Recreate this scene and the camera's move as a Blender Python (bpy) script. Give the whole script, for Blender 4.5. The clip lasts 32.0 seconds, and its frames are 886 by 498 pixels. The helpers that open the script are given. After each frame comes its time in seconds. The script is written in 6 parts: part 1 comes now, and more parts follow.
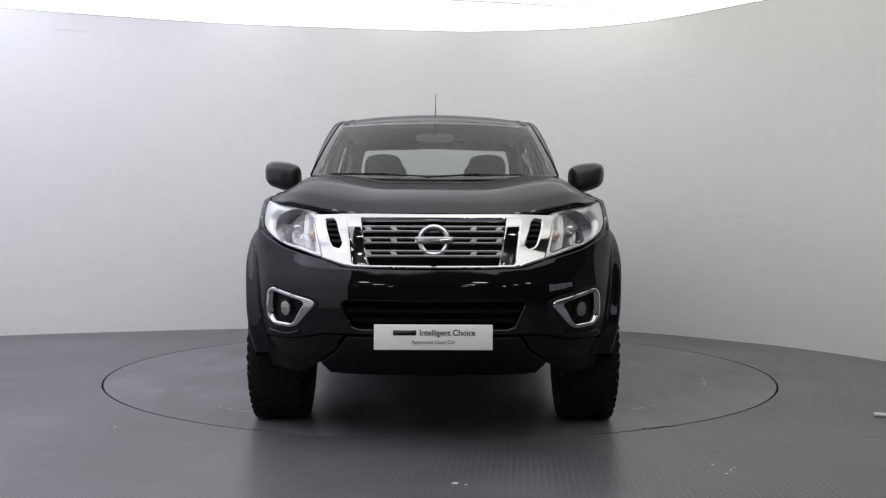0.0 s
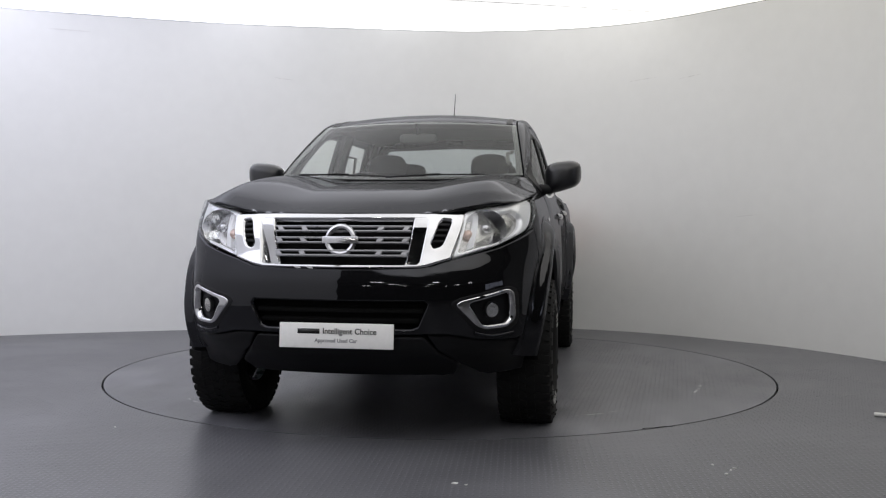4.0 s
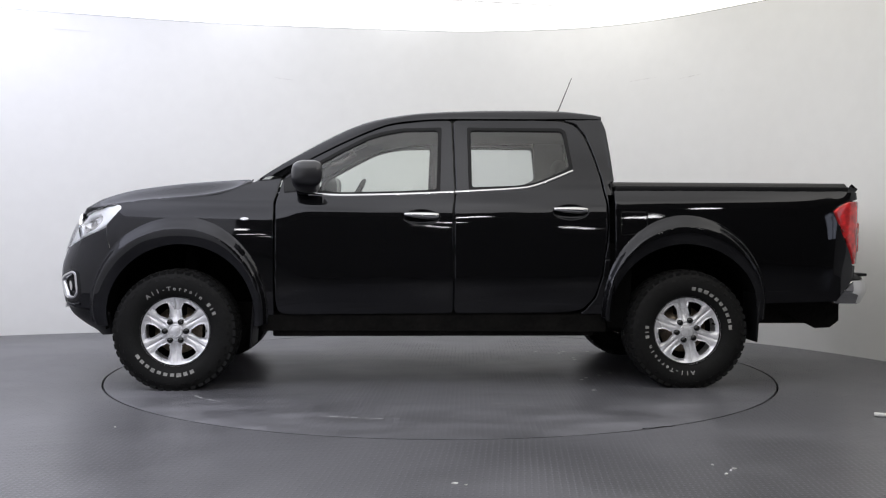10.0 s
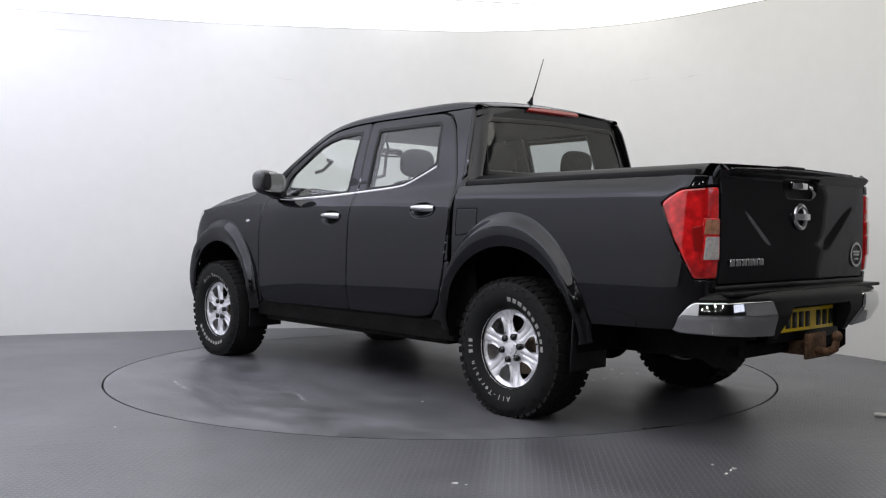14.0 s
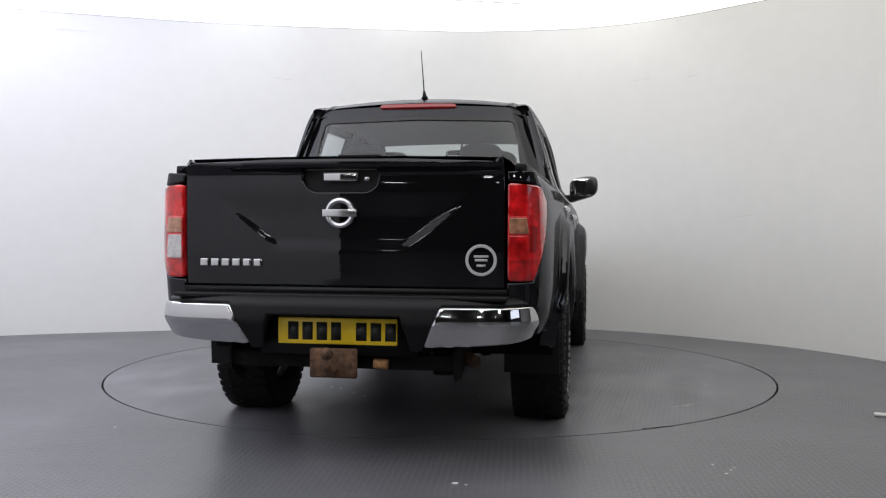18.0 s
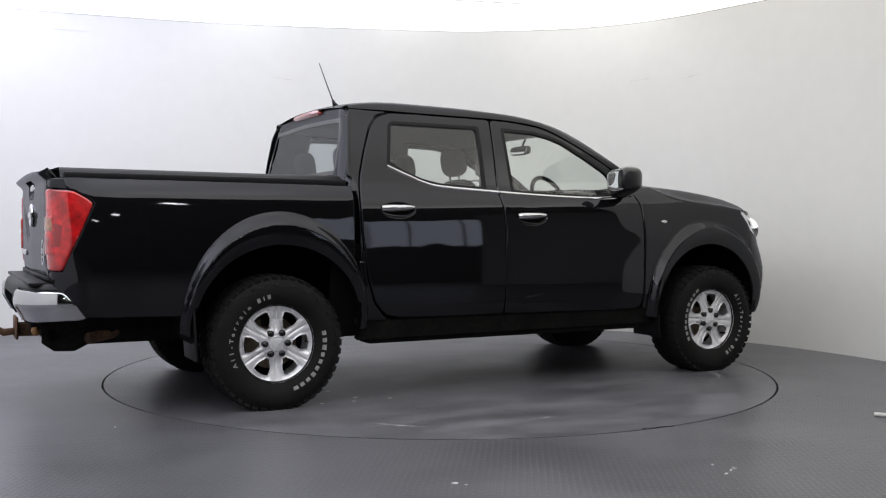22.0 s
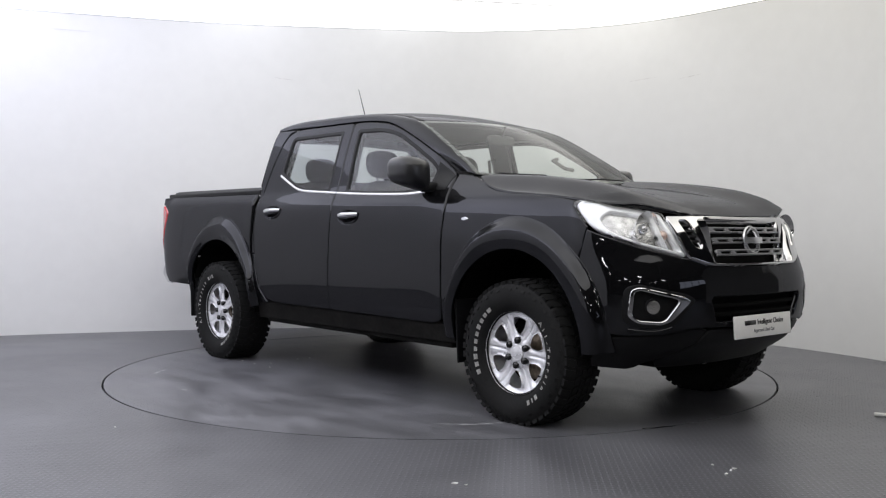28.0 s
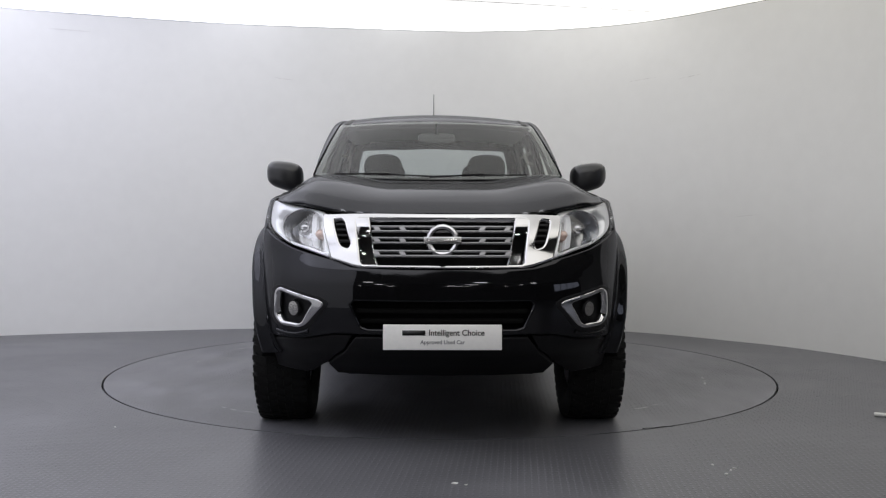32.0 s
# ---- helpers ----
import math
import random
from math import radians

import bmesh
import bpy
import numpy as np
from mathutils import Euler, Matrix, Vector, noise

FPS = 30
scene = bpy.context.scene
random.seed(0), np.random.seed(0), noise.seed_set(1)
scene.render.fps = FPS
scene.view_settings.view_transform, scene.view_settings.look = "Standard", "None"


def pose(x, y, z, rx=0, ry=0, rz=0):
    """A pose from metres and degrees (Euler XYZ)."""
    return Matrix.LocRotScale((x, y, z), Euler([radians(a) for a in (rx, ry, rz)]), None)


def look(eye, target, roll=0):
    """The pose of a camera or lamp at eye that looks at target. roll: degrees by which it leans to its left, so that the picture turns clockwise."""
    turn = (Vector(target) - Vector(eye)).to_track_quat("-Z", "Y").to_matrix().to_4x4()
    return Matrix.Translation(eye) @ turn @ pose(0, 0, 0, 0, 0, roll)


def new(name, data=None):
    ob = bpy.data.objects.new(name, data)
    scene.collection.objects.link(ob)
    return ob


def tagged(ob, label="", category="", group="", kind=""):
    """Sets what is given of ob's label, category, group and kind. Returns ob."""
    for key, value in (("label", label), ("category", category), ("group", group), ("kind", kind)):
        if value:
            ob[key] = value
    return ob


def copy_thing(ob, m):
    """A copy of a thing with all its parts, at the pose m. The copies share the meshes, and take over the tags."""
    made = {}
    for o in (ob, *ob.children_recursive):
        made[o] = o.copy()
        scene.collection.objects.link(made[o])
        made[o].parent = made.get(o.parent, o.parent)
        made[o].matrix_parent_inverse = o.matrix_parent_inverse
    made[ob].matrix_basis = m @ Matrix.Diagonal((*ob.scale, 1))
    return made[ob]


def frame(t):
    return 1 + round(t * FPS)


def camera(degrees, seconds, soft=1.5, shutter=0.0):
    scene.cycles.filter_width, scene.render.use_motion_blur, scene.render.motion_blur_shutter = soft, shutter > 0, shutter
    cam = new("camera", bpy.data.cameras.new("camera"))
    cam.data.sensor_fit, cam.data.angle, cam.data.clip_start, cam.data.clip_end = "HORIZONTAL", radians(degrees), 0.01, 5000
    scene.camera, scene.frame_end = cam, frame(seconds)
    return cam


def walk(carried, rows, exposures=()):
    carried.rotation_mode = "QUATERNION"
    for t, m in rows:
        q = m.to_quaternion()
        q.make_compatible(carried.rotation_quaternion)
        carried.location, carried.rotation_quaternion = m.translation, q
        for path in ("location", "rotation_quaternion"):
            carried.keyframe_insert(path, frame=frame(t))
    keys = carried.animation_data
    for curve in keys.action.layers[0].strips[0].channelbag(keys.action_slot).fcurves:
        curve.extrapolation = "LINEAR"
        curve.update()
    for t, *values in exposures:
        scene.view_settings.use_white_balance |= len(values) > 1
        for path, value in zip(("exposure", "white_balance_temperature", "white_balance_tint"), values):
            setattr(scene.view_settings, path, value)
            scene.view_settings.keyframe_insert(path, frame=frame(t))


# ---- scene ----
from mathutils import geometry

# ---------------------------------------------------------------- camera and its walk
cam = camera(50.34, 32.0, soft=1.2)
STAND = look((0.0, -6.623, 0.986), (0.0155, 0.0, 0.842), 0.24)
walk(cam, [(0.0, STAND), (32.0, STAND)], exposures=[(0.0, -0.15), (7.0, -0.15), (8.0, -0.01), (9.0, -0.03), (10.0, 0.15), (29.0, 0.13), (30.0, 0.06), (31.0, -0.14), (32.0, -0.19)])


def turn_of(t):
    """Heading of the turntable in degrees: it starts, runs at one speed and slows down at the end of one full turn."""
    speed, start, ramp = 12.88, 2.4, 1.67
    if t < start:
        return 0.25
    if t < start + ramp:
        return 0.25 - speed * (t - start) ** 2 / (2 * ramp)
    if t <= 30.0:
        return -22.78 - speed * (t - 5.0)
    return float(np.interp(t, [30.0, 30.5, 31.0, 31.5, 32.0], [-344.78, -350.4, -355.04, -357.7, -358.83]))


TIMES = [0.0, 1.2, 2.4, 2.7, 3.0, 3.3, 3.6, 4.0] + [4.5 + 0.5 * i for i in range(52)] + [30.25, 30.75, 31.25, 31.75]
TIMES = sorted(set(t for t in TIMES if t <= 32.0) | {30.0, 30.5, 31.0, 31.5, 32.0})
OFFSET = pose(0.075, -0.042, 0.0)

# ---------------------------------------------------------------- world and light
world = bpy.data.worlds.new("world")
scene.world = world
world.use_nodes = True
world.node_tree.nodes["Background"].inputs["Color"].default_value = (0.5, 0.5, 0.55, 1)
world.node_tree.nodes["Background"].inputs["Strength"].default_value = 0.01


# ---------------------------------------------------------------- materials
def material(name, colour, rough=0.5, metal=0.0, grain=0.0, grain_scale=60.0, stain=0.0, stain_scale=3.0, bump=0.0, bump_scale=200.0,
             coat=0.0, coat_rough=0.03, specular=0.5, rough_var=0.0):
    m = bpy.data.materials.new(name)
    m.use_nodes = True
    nt = m.node_tree
    b = nt.nodes["Principled BSDF"]
    b.inputs["Roughness"].default_value = rough
    b.inputs["Metallic"].default_value = metal
    b.inputs["Coat Weight"].default_value = coat
    b.inputs["Coat Roughness"].default_value = coat_rough
    b.inputs["Specular IOR Level"].default_value = specular
    b.inputs["Coat IOR"].default_value = 1.5
    b.inputs["Base Color"].default_value = (*colour, 1)
    if not (grain or stain or bump or rough_var):
        return m
    tc = nt.nodes.new("ShaderNodeTexCoord")

    def tex(scale, detail=4.0):
        n = nt.nodes.new("ShaderNodeTexNoise")
        n.inputs["Scale"].default_value = scale
        n.inputs["Detail"].default_value = detail
        nt.links.new(tc.outputs["Object"], n.inputs["Vector"])
        return n.outputs["Fac"]

    def remap(sock, low, high, a=0.3, z=0.7):
        n = nt.nodes.new("ShaderNodeMapRange")
        n.inputs[1].default_value, n.inputs[2].default_value = a, z
        n.inputs[3].default_value, n.inputs[4].default_value = low, high
        nt.links.new(sock, n.inputs[0])
        return n.outputs[0]

    if grain or stain:
        g, s = remap(tex(grain_scale), 1 - grain, 1 + grain), remap(tex(stain_scale, 6.0), 1 - stain, 1 + stain)
        mul = nt.nodes.new("ShaderNodeMath")
        mul.operation = "MULTIPLY"
        nt.links.new(g, mul.inputs[0]), nt.links.new(s, mul.inputs[1])
        mix = nt.nodes.new("ShaderNodeVectorMath")
        mix.operation = "SCALE"
        mix.inputs[0].default_value = colour
        nt.links.new(mul.outputs[0], mix.inputs["Scale"])
        nt.links.new(mix.outputs[0], b.inputs["Base Color"])
    if rough_var:
        nt.links.new(remap(tex(stain_scale * 2.3, 6.0), rough - rough_var, rough + rough_var), b.inputs["Roughness"])
    if bump:
        n = nt.nodes.new("ShaderNodeBump")
        n.inputs["Strength"].default_value = bump
        n.inputs["Distance"].default_value = 0.002
        nt.links.new(tex(bump_scale), n.inputs["Height"])
        nt.links.new(n.outputs[0], b.inputs["Normal"])
    return m


def glow(name, colour, strength):
    m = bpy.data.materials.new(name)
    m.use_nodes = True
    nt = m.node_tree
    nt.nodes.clear()
    out, e = nt.nodes.new("ShaderNodeOutputMaterial"), nt.nodes.new("ShaderNodeEmission")
    e.inputs["Color"].default_value, e.inputs["Strength"].default_value = (*colour, 1), strength
    nt.links.new(e.outputs[0], out.inputs[0])
    return m


def glass(name, tint, gloss_rough=0.02, level=1.0):
    """Thin glass: it lets light through with a tint, and mirrors more at a slant."""
    m = bpy.data.materials.new(name)
    m.use_nodes = True
    nt = m.node_tree
    nt.nodes.clear()
    out = nt.nodes.new("ShaderNodeOutputMaterial")
    clear, gloss = nt.nodes.new("ShaderNodeBsdfTransparent"), nt.nodes.new("ShaderNodeBsdfGlossy")
    clear.inputs["Color"].default_value = (*tint, 1)
    gloss.inputs["Roughness"].default_value = gloss_rough
    slant, power, mul, mix = nt.nodes.new("ShaderNodeLayerWeight"), nt.nodes.new("ShaderNodeMath"), nt.nodes.new("ShaderNodeMath"), nt.nodes.new("ShaderNodeMixShader")
    slant.inputs["Blend"].default_value = 0.5
    power.operation, mul.operation = "POWER", "MULTIPLY_ADD"
    power.inputs[1].default_value = 5.0
    mul.inputs[1].default_value, mul.inputs[2].default_value = 0.5 * level, 0.075 * level
    nt.links.new(slant.outputs["Facing"], power.inputs[0])
    nt.links.new(power.outputs[0], mul.inputs[0])
    nt.links.new(mul.outputs[0], mix.inputs[0])
    nt.links.new(clear.outputs[0], mix.inputs[1])
    nt.links.new(gloss.outputs[0], mix.inputs[2])
    nt.links.new(mix.outputs[0], out.inputs[0])
    return m


def lacquer(name, colour, gloss_rough, base, slant_gain):
    """Paint under clear lacquer: a dark base, and a sharp gloss that grows at a slant."""
    m = material(name, colour, 0.5, grain=0.1, grain_scale=400, stain=0.08, stain_scale=2, specular=0.03)
    nt = m.node_tree
    gloss, mix = nt.nodes.new("ShaderNodeBsdfGlossy"), nt.nodes.new("ShaderNodeMixShader")
    gloss.inputs["Roughness"].default_value = gloss_rough
    gloss.inputs["Color"].default_value = (0.93, 0.94, 1.0, 1)
    # the pressed sheet is never quite flat, and the lacquer has a faint orange peel
    tc, wave, peel, add, bump = (nt.nodes.new(k) for k in ("ShaderNodeTexCoord", "ShaderNodeTexNoise", "ShaderNodeTexNoise", "ShaderNodeMath", "ShaderNodeBump"))
    wave.inputs["Scale"].default_value, wave.inputs["Detail"].default_value = 3.2, 1.0
    peel.inputs["Scale"].default_value, peel.inputs["Detail"].default_value = 260.0, 1.0
    add.operation = "MULTIPLY_ADD"
    add.inputs[1].default_value = 0.008
    bump.inputs["Strength"].default_value, bump.inputs["Distance"].default_value = 1.0, 0.0025
    nt.links.new(tc.outputs["Object"], wave.inputs["Vector"]), nt.links.new(tc.outputs["Object"], peel.inputs["Vector"])
    nt.links.new(peel.outputs["Fac"], add.inputs[0]), nt.links.new(wave.outputs["Fac"], add.inputs[2])
    nt.links.new(add.outputs[0], bump.inputs["Height"])
    nt.links.new(bump.outputs[0], gloss.inputs["Normal"])
    slant, power, mul = nt.nodes.new("ShaderNodeLayerWeight"), nt.nodes.new("ShaderNodeMath"), nt.nodes.new("ShaderNodeMath")
    slant.inputs["Blend"].default_value = 0.5
    power.operation, mul.operation = "POWER", "MULTIPLY_ADD"
    power.inputs[1].default_value = 5.0
    mul.inputs[1].default_value, mul.inputs[2].default_value = slant_gain, base
    nt.links.new(slant.outputs["Facing"], power.inputs[0])
    nt.links.new(power.outputs[0], mul.inputs[0])
    nt.links.new(mul.outputs[0], mix.inputs[0])
    nt.links.new(nt.nodes["Principled BSDF"].outputs[0], mix.inputs[1])
    nt.links.new(gloss.outputs[0], mix.inputs[2])
    nt.links.new(mix.outputs[0], nt.nodes["Material Output"].inputs[0])
    return m


PAINT = lacquer("black_paint", (0.0028, 0.0028, 0.0034), 0.022, 0.04, 0.30)
BLACK_PLASTIC = material("black_plastic", (0.0065, 0.0065, 0.0075), 0.48, grain=0.2, bump=0.1, bump_scale=500, specular=0.22)
GLOSS_BLACK = material("gloss_black", (0.005, 0.005, 0.005), 0.08)
MATT_BLACK = material("matt_black", (0.004, 0.004, 0.004), 0.85, grain=0.3, stain=0.3, specular=0.1)
UNDERBODY = material("dirty_underbody", (0.006, 0.0055, 0.005), 0.8, grain=0.4, grain_scale=40, stain=0.5, stain_scale=5, specular=0.15)
RUST = material("rusty_steel", (0.09, 0.045, 0.022), 0.8, grain=0.5, grain_scale=50, stain=0.6, stain_scale=14, bump=0.5, bump_scale=120)
CHROME = material("chrome", (0.57, 0.57, 0.58), 0.07, 1.0, rough_var=0.03)
SLAT = material("grey_grille_slat", (0.3, 0.3, 0.31), 0.3, 0.6, rough_var=0.05)
SATIN = material("satin_chrome", (0.62, 0.62, 0.64), 0.22, 1.0, rough_var=0.05)
ALLOY = material("silver_alloy", (0.84, 0.84, 0.87), 0.3, 0.42, grain=0.08, grain_scale=30, stain=0.1, rough_var=0.08)
RUBBER = material("tyre_rubber", (0.006, 0.006, 0.006), 0.75, grain=0.3, grain_scale=80, stain=0.25, stain_scale=9, bump=0.3, bump_scale=260, specular=0.25)
LETTER = material("white_tyre_letters", (0.34, 0.335, 0.32), 0.6, grain=0.25, grain_scale=90, stain=0.3, stain_scale=20)
DISC = material("worn_brake_disc", (0.25, 0.2, 0.15), 0.4, 0.8, grain=0.3, grain_scale=60)
FABRIC = material("dark_seat_cloth", (0.014, 0.014, 0.015), 0.9, grain=0.15, grain_scale=90)
TRIM_GREY = material("grey_cabin_trim", (0.07, 0.07, 0.067), 0.7, grain=0.1, grain_scale=200)
LINING = material("pale_headlining", (0.17, 0.165, 0.15), 0.9, grain=0.06, grain_scale=300)
GLASS = glass("clear_glass", (0.87, 0.905, 0.875))
GLASS_REAR = glass("tinted_glass", (0.82, 0.85, 0.84))
# back pane: dim lining and dark hall reflection are put into its tint
GLASS_BACK = glass("darkened_back_glass", (0.6, 0.64, 0.65))
LENS = glass("clear_lens", (0.93, 0.94, 0.95), 0.01)
RED_LENS = material("red_lens", (0.55, 0.009, 0.011), 0.15, coat=1.0, grain=0.4, grain_scale=26, stain=0.45, stain_scale=9, bump=0.5, bump_scale=40)
DARK_RED = material("dark_red_lens", (0.28, 0.008, 0.008), 0.15, coat=1.0)
AMBER = material("pale_clear_lens", (0.55, 0.52, 0.51), 0.2, 0.2, coat=1.0, grain=0.2, grain_scale=60)
INDICATOR = material("pale_orange_lens", (0.42, 0.2, 0.12), 0.2, 0.2, coat=1.0, grain=0.35, grain_scale=45)
ORANGE = material("rusty_orange_metal", (0.4, 0.2, 0.08), 0.6, grain=0.4)
WHITE_PLATE = material("white_plate", (0.88, 0.87, 0.85), 0.3, grain=0.02)
YELLOW_PLATE = material("yellow_plate", (0.75, 0.52, 0.015), 0.3, grain=0.03)
INK = material("black_ink", (0.01, 0.01, 0.01), 0.4)
GREY_INK = material("grey_ink", (0.25, 0.25, 0.26), 0.4)
MIRROR = material("mirror_glass", (0.9, 0.9, 0.9), 0.01, 1.0)
WHITE_WALL = material("white_painted_wall", (0.80, 0.80, 0.79), 0.7, grain=0.012, grain_scale=8, stain=0.02, stain_scale=0.7, bump=0.03, bump_scale=60)


def part(name, bm, mat, parent=None, label="", smooth=True):
    """Links a bmesh as one mesh object under a thing or under a part."""
    me = bpy.data.meshes.new(name)
    if smooth:
        for f in bm.faces:
            f.smooth = True
    bm.to_mesh(me)
    bm.free()
    me.materials.append(mat)
    ob = new(name, me)
    ob.parent = parent
    return tagged(ob, label)


def share(name, me, m, parent=None, label=""):
    ob = new(name, me)
    ob.parent = parent
    ob.matrix_basis = m
    return tagged(ob, label)


def sharp(ob, degrees=35):
    ob.data.set_sharp_from_angle(angle=radians(degrees))
    return ob


def loft(rows, closed=False):
    """A sheet through rows of points."""
    bm = bmesh.new()
    vs = [[bm.verts.new(q) for q in r] for r in rows]
    for r, s in zip(vs, vs[1:]):
        n = len(r)
        for i in range(n if closed else n - 1):
            j = (i + 1) % n
            bm.faces.new((r[i], r[j], s[j], s[i]))
    return bm


def tube(points, radius, sides=8, caps=True):
    """A round bar along points; radius may vary along it."""
    pts = [Vector(q) for q in points]
    bm = bmesh.new()
    rows = []
    for i, p in enumerate(pts):
        d = (pts[min(i + 1, len(pts) - 1)] - pts[max(i - 1, 0)]).normalized()
        u = d.cross(Vector((0, 0, 1)) if abs(d.z) < 0.9 else Vector((1, 0, 0))).normalized()
        v = d.cross(u)
        r = radius[i] if isinstance(radius, (list, tuple)) else radius
        rows.append([bm.verts.new(p + (u * math.cos(2 * math.pi * k / sides) + v * math.sin(2 * math.pi * k / sides)) * r) for k in range(sides)])
    for a, b in zip(rows, rows[1:]):
        for k in range(sides):
            bm.faces.new((a[k], a[(k + 1) % sides], b[(k + 1) % sides], b[k]))
    if caps:
        bm.faces.new(rows[0]), bm.faces.new(rows[-1])
    bmesh.ops.recalc_face_normals(bm, faces=bm.faces)
    return bm

# ---------------------------------------------------------------- the studio
def spline(points, step):
    """Even points along a smooth curve through the given ones."""
    p = [Vector(q) for q in points]
    p = [2 * p[0] - p[1]] + p + [2 * p[-1] - p[-2]]
    fine = []
    for a, b, c, d in zip(p, p[1:], p[2:], p[3:]):
        for i in range(24):
            t = i / 24
            fine.append(0.5 * (2 * b + (c - a) * t + (2 * a - 5 * b + 4 * c - d) * t * t + (3 * b - a - 3 * c + d) * t ** 3))
    fine.append(p[-2])
    length = [0.0]
    for a, b in zip(fine, fine[1:]):
        length.append(length[-1] + (b - a).length)
    n = max(2, round(length[-1] / step))
    out, k = [], 0
    for i in range(n + 1):
        s = length[-1] * i / n
        while k < len(fine) - 2 and length[k + 1] < s:
            k += 1
        out.append(fine[k].lerp(fine[k + 1], (s - length[k]) / max(1e-9, length[k + 1] - length[k])))
    return out


WALL_H = 2.95
WALL_LINE = spline([(-1.95, -5.62), (-3.4, -4.75), (-4.5, -3.3), (-5.15, -1.2), (-4.95, 0.7), (-4.5, 1.55), (-3.97, 1.88), (-3.54, 2.06), (-2.59, 2.38),
                    (-1.9, 2.56), (-1.0, 2.70), (-0.1, 2.82), (0.45, 2.83), (1.21, 2.70), (1.76, 2.46), (2.2, 2.12), (2.6, 1.68),
                    (2.95, 1.25), (3.35, 0.44), (3.56, -0.5), (3.62, -1.3)], 0.12)


def strip_wall(line, z0, z1, thick):
    """A standing wall along a line, with thickness to its outside."""
    bm = bmesh.new()
    rows = []
    for i, q in enumerate(line):
        a, b = line[max(0, i - 1)], line[min(len(line) - 1, i + 1)]
        d = (b - a).normalized()
        n = Vector((-d.y, d.x))
        o = q + n * thick
        rows.append([bm.verts.new((q.x, q.y, z0)), bm.verts.new((q.x, q.y, z1)), bm.verts.new((o.x, o.y, z1)), bm.verts.new((o.x, o.y, z0))])
    for r, s in zip(rows, rows[1:]):
        for i in range(4):
            bm.faces.new((r[i], s[i], s[(i + 1) % 4], r[(i + 1) % 4]))
    for r in (rows[0], rows[-1]):
        bm.faces.new(r)
    bmesh.ops.recalc_face_normals(bm, faces=bm.faces)
    return bm


def box_mesh(bm, x0, x1, y0, y1, z0, z1, bevel=0.0):
    g = bmesh.ops.create_cube(bm, size=1.0, matrix=Matrix.Translation(((x0 + x1) / 2, (y0 + y1) / 2, (z0 + z1) / 2)) @ Matrix.Diagonal((x1 - x0, y1 - y0, z1 - z0, 1)))
    if bevel:
        edges = list({e for v in g["verts"] for e in v.link_edges})
        bmesh.ops.bevel(bm, geom=edges, offset=bevel, segments=2, affect="EDGES", profile=0.6)
    return bm


def box(x0, x1, y0, y1, z0, z1, bevel=0.0):
    return box_mesh(bmesh.new(), x0, x1, y0, y1, z0, z1, bevel)


